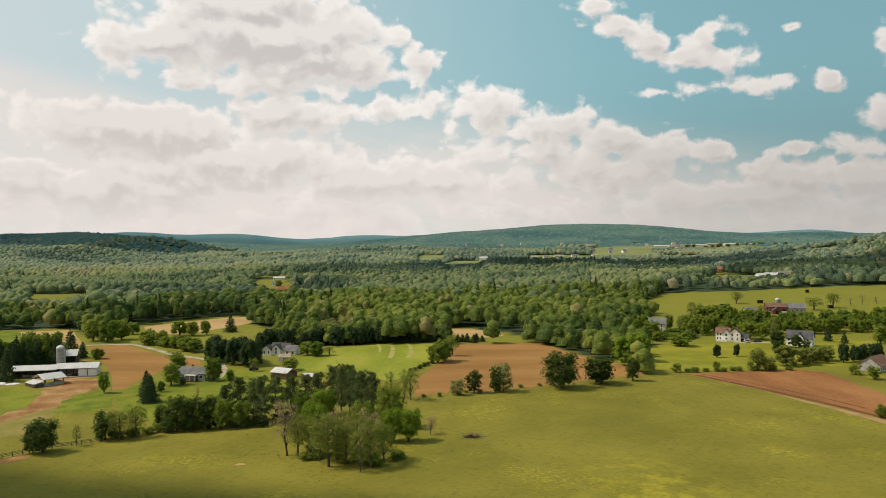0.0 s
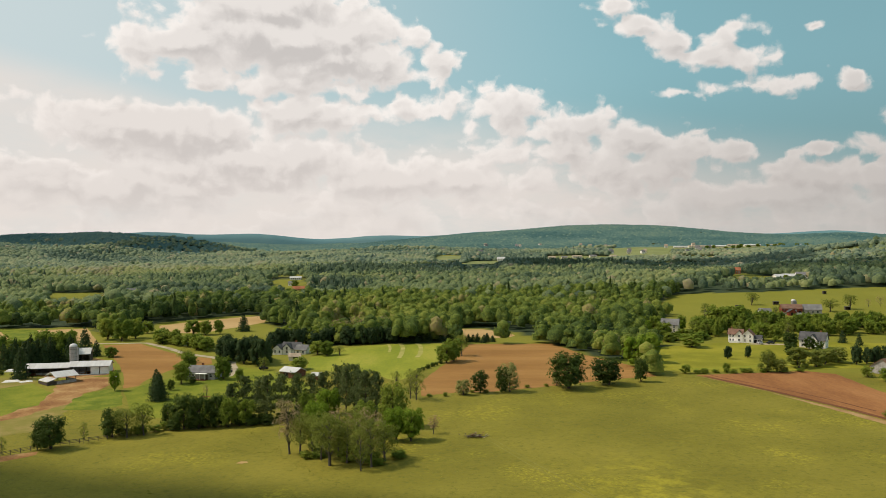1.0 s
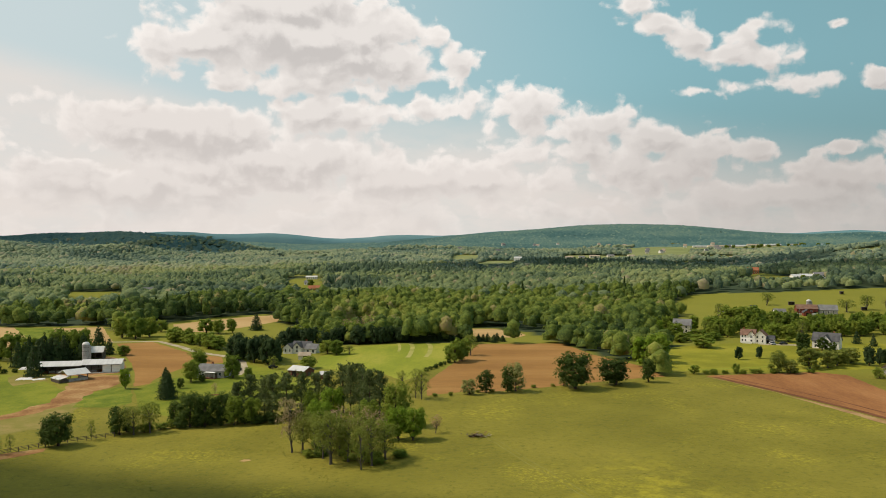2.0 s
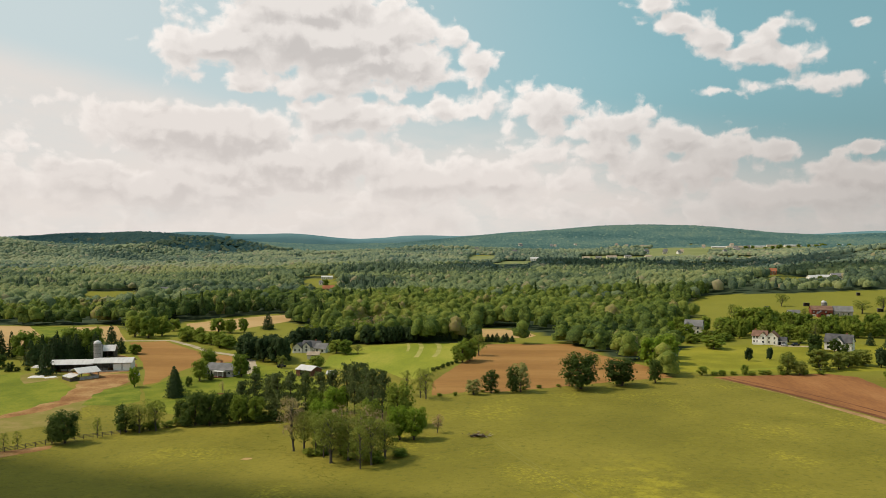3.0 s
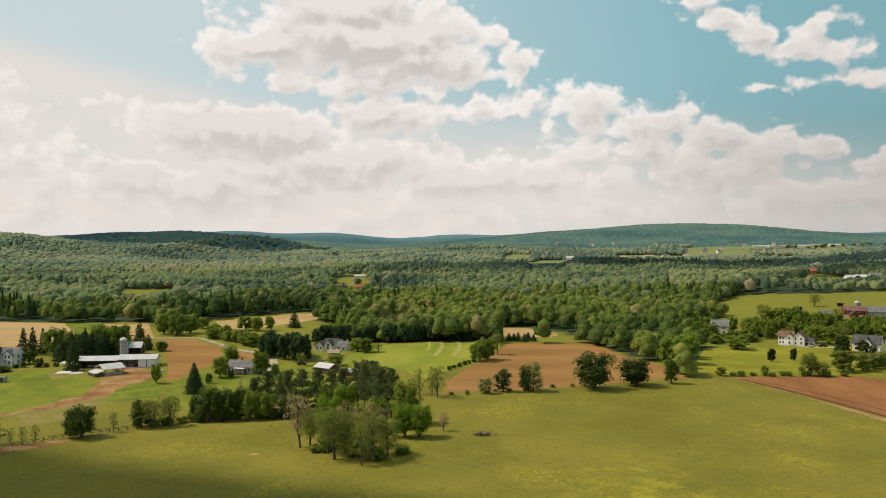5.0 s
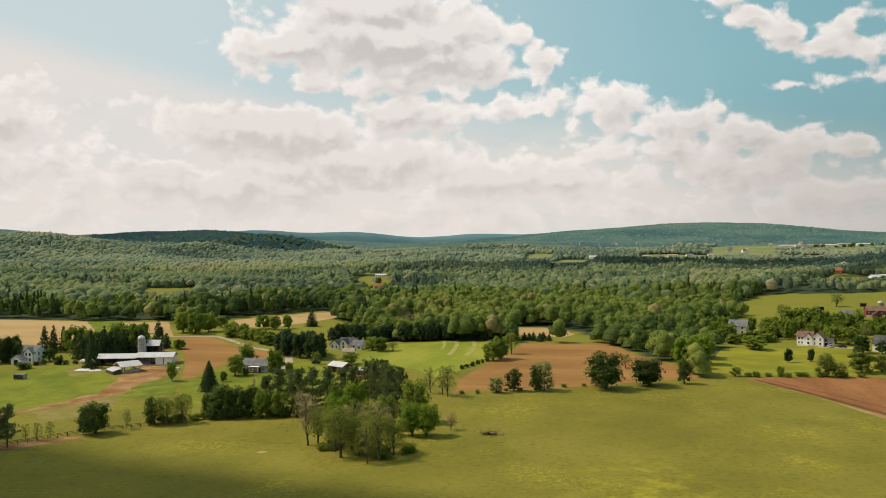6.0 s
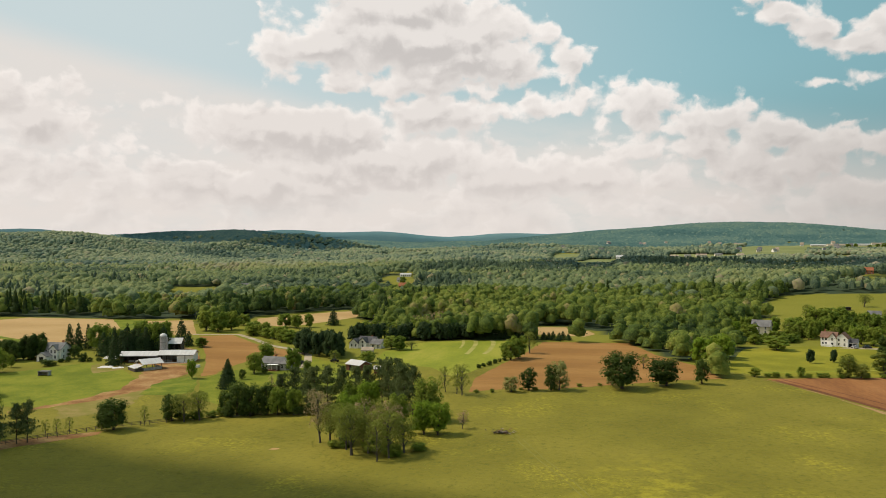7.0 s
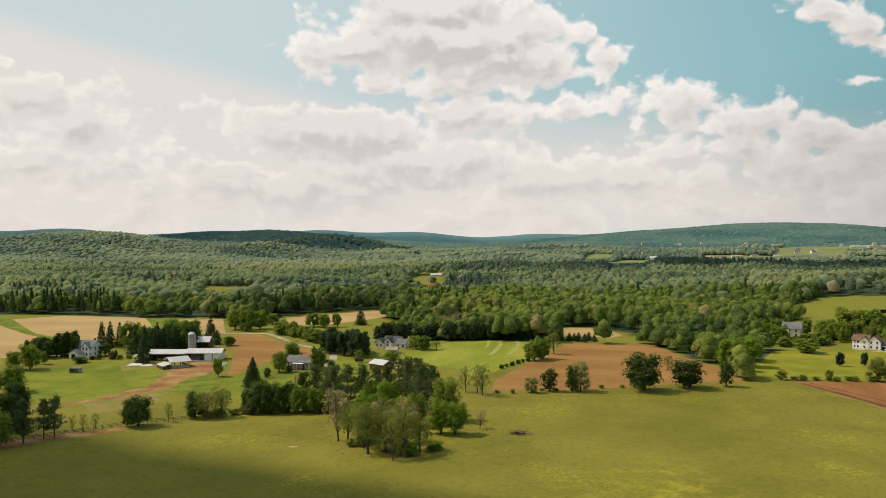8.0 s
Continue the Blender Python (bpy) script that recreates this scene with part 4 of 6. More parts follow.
# ---- woods ----
def scatter(lo, hi, gap, seed, a0=-43.5, a1=30.5):
    """Places of the trees of the woods between two distances: a loose grid, only where it is wooded."""
    rng = np.random.default_rng(seed)
    n = int(2 * hi / gap)
    gx, gy = np.meshgrid((np.arange(n) - n / 2) * gap, np.arange(int(hi / gap)) * gap + 200)
    x = (gx + rng.uniform(-0.45, 0.45, gx.shape) * gap).ravel()
    y = (gy + rng.uniform(-0.45, 0.45, gx.shape) * gap).ravel()
    r, a = np.hypot(x, y), np.degrees(np.arctan2(x, y))
    r = r * (1 + 0.10 * np.sin(x / 97 + 1.3 * np.sin(y / 61)) * np.sin(y / 83)) * rng.normal(1, 0.07 if lo > 500 else 0.0, r.shape)
    keep = (r >= lo) & (r < hi) & (a > a0) & (a < a1) & wooded(x, y)
    x, y = x[keep], y[keep]
    return rng, x, y, height(x, y)


def patch_value(x, y, size, seed):
    """Slow change over the land between 0 and 1, for stands of one age and kind."""
    return np.array([0.5 + 0.5 * noise.noise((a / size, b / size, seed)) for a, b in zip(x, y)])


def low_growth(x, y):
    """Young scrub in place of tall trees on the near side of the far clearings."""
    young = np.zeros(x.shape, bool)
    for c in CLEARINGS[11:]:
        for s in (0.79, 0.84, 0.89, 0.94, 0.98):
            young |= inside(c, x / s, y / s)
    return np.where(young, np.where(np.hypot(x, y) < 780, 0.80, 0.50), 1.0)


def ball(subdivisions):
    """A round crown; in its simplest form the upper cap alone."""
    if subdivisions == 0:
        ring = [(math.cos(a), math.sin(a), -1.8) for a in np.arange(6) * math.pi / 3]
        return np.array(ring + [(0, 0, 1.0)]), np.array([(i, (i + 1) % 6, 6) for i in range(6)])
    bm = bmesh.new()
    bmesh.ops.create_icosphere(bm, subdivisions=subdivisions, radius=1)
    corners = np.array([v.co[:] for v in bm.verts])
    sides = np.array([[v.index for v in f.verts] for f in bm.faces])
    bm.free()
    return corners, sides[corners[sides][:, :, 2].mean(1) > -0.6]


# stands of one kind of tree: centre and half size in the plan, leaf tone (dark to light to brown), height, share of firs
STANDS = [
    (-185, 590, 75, 85, 0.16, 1.25, 0.10), (205, 690, 55, 48, 0.14, 1.20, 0.15), (60, 560, 85, 75, 0.45, 1.0, 0.0),
    (-10, 830, 125, 200, 0.44, 1.0, 0.0), (-140, 935, 38, 80, 0.05, 1.15, 0.85), (-320, 650, 110, 60, 0.46, 1.05, 0.0),
    (-170, 1290, 75, 200, 0.08, 1.0, 0.70), (-45, 1320, 70, 190, 0.10, 1.0, 0.60), (240, 1560, 200, 230, 0.13, 1.05, 0.50),
    (-570, 1360, 100, 110, 0.97, 1.0, 0.0), (-440, 1420, 120, 190, 0.78, 0.85, 0.0), (-420, 960, 150, 90, 0.50, 1.0, 0.05),
    (-330, 1080, 90, 90, 0.34, 1.05, 0.25), (330, 1120, 110, 130, 0.14, 1.05, 0.30), (120, 1060, 90, 110, 0.26, 1.0, 0.05),
    (480, 1500, 180, 250, 0.18, 1.0, 0.30), (130, 690, 60, 70, 0.32, 1.05, 0.05), (20, 2050, 260, 130, 0.25, 1.0, 0.25),
    (330, 775, 120, 55, 0.16, 1.15, 0.10), (470, 880, 110, 90, 0.22, 1.1, 0.15),
]


def woods(name, lo, hi, gap, lobes, subdivisions, cards, size, tall, wide, material, seed, label):
    """Woodland: every tree a rounded crown of one or several lobes, or a pointed fir, with loose leaf clumps round it where it is near."""
    rng, x, y, z = scatter(lo, hi, gap, seed)
    # stands of differing age: open places, low thickets and tall belts
    stand = np.clip(2.4 * (0.6 * patch_value(x, y, 130 + 0.05 * lo, 1.5) + 0.4 * patch_value(x, y, 40 + 0.02 * lo, 6.5)) - 0.7, 0, 1)
    belt = np.clip(2.6 * (patch_value(x, y, 62 + 0.03 * lo, 12.5) - 0.5) + 0.5, 0, 1)
    thin = patch_value(x, y, 26 + 0.015 * lo, 3.5)
    keep = rng.random(len(x)) > (np.clip((0.40 - thin) * 5.0, 0.02, 0.65) if lo < 1500 else 0.02)
    x, y, z, stand, belt = x[keep], y[keep], z[keep], stand[keep], belt[keep]
    n = len(x)
    old = low_growth(x, y)
    tint = np.clip(0.62 * stand + 0.40 * rng.random(n) - 0.06, 0, 0.84)
    firs = np.clip((patch_value(x, y, 55 + 0.03 * lo, 9.5) - 0.66) * 4.0, 0.012, 0.5)
    grown_up = np.ones(n)
    for cx, cy, rx, ry, tone, up, share in STANDS:
        w = np.exp(-(((x - cx) / rx) ** 2 + ((y - cy) / ry) ** 2) ** 2)
        tint = tint + w * (tone + 0.22 * (rng.random(n) - 0.5) - tint)
        firs, grown_up = firs + w * (share - firs), grown_up + w * (up - 1)
    fir = (lo < 2400) & (rng.random(n) < firs)
    bare = rng.random(n) < 0.045
    h = tall * rng.uniform(0.74, 1.16, n) * (0.78 + 0.42 * belt) * old * grown_up * np.where(fir, 1.15, 1.0)
    w = wide * np.exp(rng.normal(0, 0.22, n)) * (0.86 + 0.24 * belt) * (0.35 + 0.65 * old) * np.where(fir, 0.60 if lobes > 1 else 0.80, 1.0)
    tint = np.where(fir, 0.12 * rng.random(n), np.where(bare, 1.0, np.clip(tint, 0, 1)))
    if lobes > 1:
        turn, k = rng.uniform(0, 6.28, n), np.arange(lobes)
        a = turn[:, None] + k * 2.4 + rng.uniform(-0.4, 0.4, (n, lobes))
        out = np.where(k == 0, 0.04, rng.uniform(0.12, 0.25, (n, lobes)))
        up = np.where(k == 0, 0.66, rng.uniform(0.24, 0.56, (n, lobes)))
        r = rng.uniform(0.27, 0.37, (n, lobes)) * w[:, None]
        f = fir[:, None]
        out, up = np.where(f, 0.03, out), np.where(f, 0.24 + 0.56 * k / (lobes - 1), up)
        r = np.where(f, w[:, None] * (0.50 - 0.36 * k / (lobes - 1)), r)
        mid = np.stack([x[:, None] + w[:, None] * out * np.cos(a), y[:, None] + w[:, None] * out * np.sin(a), z[:, None] + h[:, None] * up], -1).reshape(-1, 1, 3)
        deep = np.minimum(r * rng.uniform(0.85, 1.15, r.shape), h[:, None] * 0.34)
        deep = np.where(f, h[:, None] * 0.22, np.where(k == 0, deep, np.maximum(deep, h[:, None] * 0.27)))
        half = np.stack([r, r * rng.uniform(0.85, 1.15, r.shape), deep], -1).reshape(-1, 1, 3)
        tint = np.clip(np.repeat(tint, lobes) + rng.normal(0, 0.04, n * lobes), 0, 1)
        fir = np.repeat(fir, lobes)
        n = n * lobes
    else:
        half, mid = np.stack([w / 2, w / 2, h * 0.5], -1)[:, None, :], np.stack([x, y, z + h * 0.5], -1)[:, None, :]
    ph, fr = rng.uniform(0, 6.28, (n, 1, 4)), rng.uniform(3.0, 6.0, (n, 1, 4))

    def lobed(d):
        r = np.ones(d.shape[:2])
        for k in range(4):
            r = r + 0.07 * np.sin(fr[..., k] * (d[..., k % 3] + 0.6 * d[..., (k + 1) % 3]) + ph[..., k])
        v = d * r[..., None]
        if lobes == 1:                                      # firs taper upwards
            v[..., :2] *= np.where(fir[:, None], 0.62 - 0.52 * np.clip(d[..., 2], -1, 1), 1.0)[..., None]
        return v

    corners, sides = ball(subdivisions)
    rough = 0.18 if subdivisions < 2 else 0.10
    v = lobed(np.repeat(corners[None], n, 0)) * rng.uniform(1 - rough, 1 + rough, (n, len(corners), 1))
    v = v * (half * (0.90 if cards else 1.0)) + mid
    f = (sides[None] + len(corners) * np.arange(n)[:, None, None]).reshape(-1, 3)
    me = mesh_from(name, v.reshape(-1, 3), f, material, np.repeat(tint, len(corners)))
    me.shade_smooth()
    if cards:
        d = rng.normal(0, 1, (n, cards, 3))
        d /= np.linalg.norm(d, axis=2)[:, :, None]
        d[:, :, 2] = np.where(d[:, :, 2] < -0.3, -d[:, :, 2], d[:, :, 2])
        c = lobed(d) * rng.uniform(0.92, 1.10, (n, cards, 1)) * half + mid
        v, f = blade_cloud(rng, c.reshape(-1, 3), d.reshape(-1, 3) + np.array((0, 0, 0.35)), size, 0.40)
        clumps = mesh_from(name, v, f, material, np.repeat(tint, cards * 4))
        bm = bmesh.new()
        bm.from_mesh(me)
        bm.from_mesh(clumps)
        me = bpy.data.meshes.new(name)
        bm.to_mesh(me)
        bm.free()
        me.materials.append(material)
    return tagged(new(name, me), label, "woods", kind="stuff")


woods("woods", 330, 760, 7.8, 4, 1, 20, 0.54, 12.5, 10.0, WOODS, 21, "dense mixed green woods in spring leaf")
woods("woods", 760, 1500, 8.0, 1, 1, 7, 0.88, 11.5, 10.6, WOODS_MID_HAZED, 22, "broad belt of mixed green woodland")
woods("woods", 1500, 2500, 9.5, 1, 1, 0, 0, 10.5, 13.5, WOODS_FAR_HAZED, 23, "distant mixed woodland in the valley")
woods("woods", 2500, 4850, 15.5, 1, 0, 0, 0, 6.5, 26, WOODS_HILL_HAZED, 24, "far wooded hills")

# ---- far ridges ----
# the ridge's blue is air haze, put into its base colour
HAZE_HILL = surface("hazed_ridge", [(0.105, 0.205, 0.225), (0.130, 0.235, 0.250), (0.155, 0.260, 0.265)], 400, 90, bump=0)


def ridge(name, near, a0, a1, crest, material, label, seed):
    """A far ridge round an arc: its crest height by azimuth."""
    verts, faces = [], []
    n = 160
    for i in range(n + 1):
        a = radians(a0 + (a1 - a0) * i / n)
        top = crest(math.degrees(a)) + 6 * noise.noise((i * 0.11, seed, 0)) + 2.0 * noise.noise((i * 0.6, seed, 2))
        for d, z in ((near, -60), (near + 20, top * 0.7), (near + 60, top)):
            verts.append((d * math.sin(a), d * math.cos(a), z))
    for i in range(n):
        for j in range(2):
            k = i * 3 + j
            faces.append((k, k + 3, k + 4, k + 1))
    me = mesh_from(name, verts, faces, material)
    me.shade_smooth()
    return tagged(new(name, me), label, "hills", kind="structure")


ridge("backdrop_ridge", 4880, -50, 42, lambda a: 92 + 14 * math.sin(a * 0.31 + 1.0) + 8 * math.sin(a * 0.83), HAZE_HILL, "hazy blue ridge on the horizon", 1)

# ---- buildings ----
WHITE = surface("white_siding", [(0.66, 0.63, 0.58), (0.74, 0.71, 0.66), (0.80, 0.77, 0.72)], 3.0, 0.35, rough=0.7, bump=0.2, bump_size=0.02, stretch=(1, 1, 5))
CREAM = surface("cream_siding", [(0.56, 0.50, 0.40), (0.63, 0.57, 0.46), (0.68, 0.62, 0.51)], 3.0, 0.35, rough=0.7, bump=0.2, bump_size=0.02, stretch=(1, 1, 5))
GREY_WALL = surface("grey_stone_wall", [(0.26, 0.25, 0.23), (0.34, 0.32, 0.30), (0.42, 0.40, 0.37)], 2.0, 0.5, bump=0.4, bump_size=0.05)
BARN_RED = surface("red_boards", [(0.15, 0.040, 0.028), (0.20, 0.055, 0.038), (0.25, 0.075, 0.052)], 3.0, 0.3, rough=0.8, bump=0.3, bump_size=0.03, stretch=(4, 4, 0.5))
BROWN_WALL = surface("brown_boards", [(0.10, 0.045, 0.03), (0.15, 0.065, 0.045), (0.19, 0.09, 0.06)], 3.0, 0.3, rough=0.8, bump=0.3, bump_size=0.03, stretch=(4, 4, 0.5))
BRICK_FAR = surface("orange_brick", [(0.26, 0.095, 0.050), (0.32, 0.125, 0.065), (0.38, 0.160, 0.085)], 6.0, 0.8, bump=0.2)
ROOF_BROWN = surface("brown_shingles", [(0.13, 0.075, 0.05), (0.18, 0.105, 0.075), (0.23, 0.14, 0.10)], 3.0, 0.3, bump=0.4, bump_size=0.03)
ROOF_DARK = surface("dark_shingles", [(0.055, 0.055, 0.06), (0.085, 0.083, 0.085), (0.12, 0.115, 0.115)], 3.0, 0.3, bump=0.4, bump_size=0.03)
ROOF_GREY = surface("grey_shingles", [(0.12, 0.115, 0.115), (0.165, 0.16, 0.155), (0.21, 0.205, 0.20)], 3.0, 0.3, bump=0.4, bump_size=0.03)
ROOF_METAL = surface("pale_metal_roof", [(0.40, 0.385, 0.37), (0.48, 0.465, 0.45), (0.56, 0.545, 0.53)], 5.0, 0.5, rough=0.5, bump=0.2, bump_size=0.02, gloss=0.4, stretch=(3, 0.4, 1))
ROOF_TAN = surface("tan_shingles", [(0.27, 0.21, 0.15), (0.34, 0.27, 0.20), (0.40, 0.33, 0.25)], 3.0, 0.3, bump=0.4, bump_size=0.03)
CONCRETE = surface("silo_concrete", [(0.22, 0.21, 0.19), (0.29, 0.275, 0.255), (0.36, 0.345, 0.32)], 2.5, 0.4, bump=0.3, bump_size=0.03, stretch=(1, 1, 0.3))
DARK_WOOD = surface("weathered_wood", [(0.06, 0.048, 0.038), (0.10, 0.082, 0.066), (0.15, 0.125, 0.10)], 1.5, 0.2, bump=0.4, bump_size=0.02)
# near-black colour that stands for the shade inside open doorways
SHADE = surface("opening_shade", [(0.015, 0.014, 0.013), (0.022, 0.02, 0.018), (0.03, 0.028, 0.025)], 2, 0.4, bump=0)
TRIM = surface("white_trim", [(0.70, 0.68, 0.64), (0.76, 0.74, 0.70), (0.80, 0.78, 0.75)], 2, 0.3, rough=0.6, bump=0)
TYRE = surface("tyre_rubber", [(0.015, 0.015, 0.015), (0.022, 0.022, 0.022), (0.03, 0.03, 0.03)], 0.5, 0.1, bump=0)
CAR_DARK = surface("dark_car_paint", [(0.02, 0.022, 0.028), (0.025, 0.027, 0.033), (0.03, 0.032, 0.04)], 2, 0.3, rough=0.25, bump=0, gloss=0.6)
CAR_SILVER = surface("silver_car_paint", [(0.40, 0.40, 0.41), (0.44, 0.44, 0.45), (0.48, 0.48, 0.49)], 2, 0.3, rough=0.3, bump=0, gloss=0.6)


def pane_material():
    mat = bpy.data.materials.new("window_glass")
    mat.use_nodes = True
    k = Nodes(mat.node_tree)
    shader = mat.node_tree.nodes["Principled BSDF"]
    r = k.noise(k.add("ShaderNodeTexCoord").outputs["Object"], 1.5, 3.0)[0]
    k.put(shader.inputs["Base Color"], k.mix(r, (0.018, 0.022, 0.026), (0.05, 0.055, 0.06)))
    shader.inputs["Roughness"].default_value, shader.inputs["Specular IOR Level"].default_value = 0.06, 0.6
    return mat


GLASS = pane_material()


def boxes(*items):
    """A bmesh of boxes, each given by two opposite corners, with slightly broken edges."""
    bm = bmesh.new()
    for (x0, y0, z0), (x1, y1, z1) in items:
        m = Matrix.LocRotScale(((x0 + x1) / 2, (y0 + y1) / 2, (z0 + z1) / 2), None, (abs(x1 - x0), abs(y1 - y0), abs(z1 - z0)))
        bmesh.ops.create_cube(bm, size=1, matrix=m)
    return bm


def gable_body(w, d, eave, top, z0=-0.6):
    """Walls of a block with its ridge along x, both gables closed."""
    bm = bmesh.new()
    ring = []
    for x in (-w / 2, w / 2):
        ring.append([bm.verts.new(c) for c in ((x, -d / 2, z0), (x, -d / 2, eave), (x, 0, top), (x, d / 2, eave), (x, d / 2, z0))])
    a, b = ring
    bm.faces.new(a)
    bm.faces.new(b[::-1])
    for i in range(5):
        j = (i + 1) % 5
        bm.faces.new((a[i], b[i], b[j], a[j]))
    bmesh.ops.recalc_face_normals(bm, faces=bm.faces[:])
    return bm


def gable_roof(w, d, eave, top, over=0.45, thick=0.22):
    """Two sloping slabs that meet at the ridge along x and overhang all round."""
    bm = bmesh.new()
    slope = (top - eave) / (d / 2)
    out = d / 2 + over
    low = eave - over * slope
    prof = [(-out, low), (0, top), (out, low), (out, low + thick), (0, top + thick), (-out, low + thick)]
    ends = []
    for x in (-w / 2 - over, w / 2 + over):
        ends.append([bm.verts.new((x, y, z + 0.02)) for y, z in prof])
    a, b = ends
    for quad in ((0, 1, 4, 5), (1, 2, 3, 4)):
        bm.faces.new([a[i] for i in quad])
        bm.faces.new([b[i] for i in quad][::-1])
    for i in range(6):
        j = (i + 1) % 6
        bm.faces.new((a[i], a[j], b[j], b[i]))
    bmesh.ops.recalc_face_normals(bm, faces=bm.faces[:])
    return bm


def window(parent, x, y, z, w, h, turn):
    """A window on a wall: frame with sill, and a pane set back in it. turn: the way the wall looks, in degrees from -y."""
    m = pose(x, y, z, 0, 0, turn)
    t = 0.09
    f = part("window", boxes(((-w / 2 - t, -0.07, -t), (-w / 2, 0.03, h + t)), ((w / 2, -0.07, -t), (w / 2 + t, 0.03, h + t)), ((-w / 2, -0.07, h), (w / 2, 0.03, h + t)),
                             ((-w / 2 - 0.05, -0.12, -t), (w / 2 + 0.05, 0.03, 0)), ((-w / 2, -0.05, h / 2 - 0.03), (w / 2, 0.02, h / 2 + 0.03))), TRIM, parent, m=m)
    part("pane", boxes(((-w / 2, -0.025, 0), (w / 2, 0.02, h))), GLASS, f)
    return f


def block(parent, m, w, d, eave, top, wall_mat, roof_mat, windows=(), doors=()):
    """One gabled block of a building. windows: side, place along it, height of the sill, width, height; doors: side, place, width, height."""
    body = part("wall", gable_body(w, d, eave, top), wall_mat, parent, m=m)
    part("roof", gable_roof(w, d, eave, top), roof_mat, parent, m=m)
    place = {"front": lambda s: (s, -d / 2, 0), "back": lambda s: (s, d / 2, 180), "right": lambda s: (w / 2, s, 90), "left": lambda s: (-w / 2, s, -90)}
    for side, s, z, ww, hh in windows:
        x, y, turn = place[side](s)
        window(body, x, y, z, ww, hh, turn)
    for side, s, ww, hh, mat in doors:
        x, y, turn = place[side](s)
        # with SHADE this is a flat dark panel, painted as a shaded opening
        part("door", boxes(((-ww / 2, -0.06, -0.3), (ww / 2, 0.03, hh))), mat, body, m=pose(x, y, 0, 0, 0, turn))
    return body


def site(x, y, turn=0.0, sink=0.05):
    return pose(x, y, float(height(x, y)) - sink, 0, 0, turn)


def rows_of(side, places, sills, w=0.95, h=1.4):
    return [(side, s, z, w, h) for z in sills for s in places]


def chimney(parent, x, y, z0, z1):
    c = part("chimney", boxes(((x - 0.35, y - 0.35, z0), (x + 0.35, y + 0.35, z1)), ((x - 0.42, y - 0.42, z1 - 0.15), (x + 0.42, y + 0.42, z1))), BRICK_FAR, parent)
    return c


# white farmhouse with a brown roof, on the lawn beyond the conifers
h = thing("house", site(151.1, 436.4, -26) @ Matrix.Scale(0.8, 4), "white two-storey house with brown shingle roof", "house")
block(h, pose(-3.0, 0, 0), 9.0, 8.0, 5.3, 8.3, WHITE, ROOF_BROWN, rows_of("front", (-3.2, -1.4), (0.9, 3.6)) + rows_of("left", (-1.8, 1.8), (0.9, 3.6)), [("front", 3.2, 1.1, 2.1, DARK_WOOD)])
block(h, pose(-0.6, -3.2, 0, 0, 0, 90), 4.0, 4.6, 5.2, 7.9, WHITE, ROOF_BROWN, rows_of("left", (0,), (0.9, 3.6), 1.2))
block(h, pose(4.6, -0.2, 0, 0, 0, 90), 9.4, 7.0, 5.2, 8.4, WHITE, ROOF_BROWN, rows_of("left", (-1.6, 1.6), (0.9, 3.6)) + rows_of("front", (-2.5, 2.2), (0.9, 3.6)))
block(h, pose(10.3, 0.8, 0), 5.0, 6.0, 2.9, 4.8, WHITE, ROOF_DARK, (), [("front", -1.1, 1.9, 2.1, SHADE), ("front", 1.2, 1.9, 2.1, SHADE)])
chimney(h, -6.0, 1.0, 6.5, 9.6)
part("deck", boxes(((-6.5, -8.0, -0.4), (-0.2, -4.2, 0.7)), ((-6.5, -8.05, 0.7), (-0.2, -7.95, 1.5))), TRIM, h, "white railed deck")

# white house with a dark roof, among trees
h = thing("house", site(180.3, 416.2, -34) @ Matrix.Scale(0.9, 4), "white house with dark grey gabled roof among trees", "house")
block(h, pose(0, 0, 0), 13.5, 8.5, 4.6, 8.4, WHITE, ROOF_DARK, rows_of("front", (-5.0, -3.0, 4.6), (0.8, 3.0)) + rows_of("right", (-2.0, 1.8), (0.8, 3.2)))
block(h, pose(0.6, -4.0, 0, 0, 0, 90), 4.6, 5.2, 4.4, 7.6, WHITE, ROOF_DARK, rows_of("left", (0,), (0.8, 3.2), 1.3))
chimney(h, 3.5, 1.2, 6.5, 9.4)

# cream house half hidden by trees
h = thing("house", site(125.1, 479.3, -22), "cream house with grey roof half hidden by trees", "house")
block(h, pose(0, 0, 0), 9.5, 7.5, 4.8, 7.8, CREAM, ROOF_GREY, rows_of("front", (-3.2, -1.0, 2.6), (0.9, 3.2)))
block(h, pose(-3.0, -3.2, 0, 0, 0, 90), 3.0, 4.0, 4.6, 6.8, CREAM, ROOF_GREY, rows_of("left", (0,), (0.9, 3.2)))

# red barn with its annexes
h = thing("barn", site(224.3, 554.7, -8) @ Matrix.Scale(0.76, 4), "red wooden barn with brown roof and stone base", "barn")
block(h, pose(0, 0, 0), 17, 10, 5.2, 8.4, BARN_RED, ROOF_BROWN, rows_of("front", (-6.4, -3.2, 0, 3.2), (2.9,), 1.0, 1.1), [("front", 6.4, 2.4, 2.9, SHADE)])
part("foundation", boxes(((-8.6, -5.3, -0.8), (8.6, -4.9, 1.6))), WHITE, h, "whitewashed stone base")
block(h, pose(-1.5, -9.0, 0, 0, 0, 90), 6.5, 6.5, 2.6, 4.8, BARN_RED, ROOF_DARK, (), [("left", 0, 2.4, 2.2, SHADE)])
h = thing("outbuilding", site(237.9, 554.0, -14), "low grey-roofed farm building beside the red barn", "farm building")
block(h, pose(0, 0, 0), 11, 9, 3.2, 6.2, GREY_WALL, ROOF_GREY, rows_of("front", (-3, 0, 3), (1.0,)))
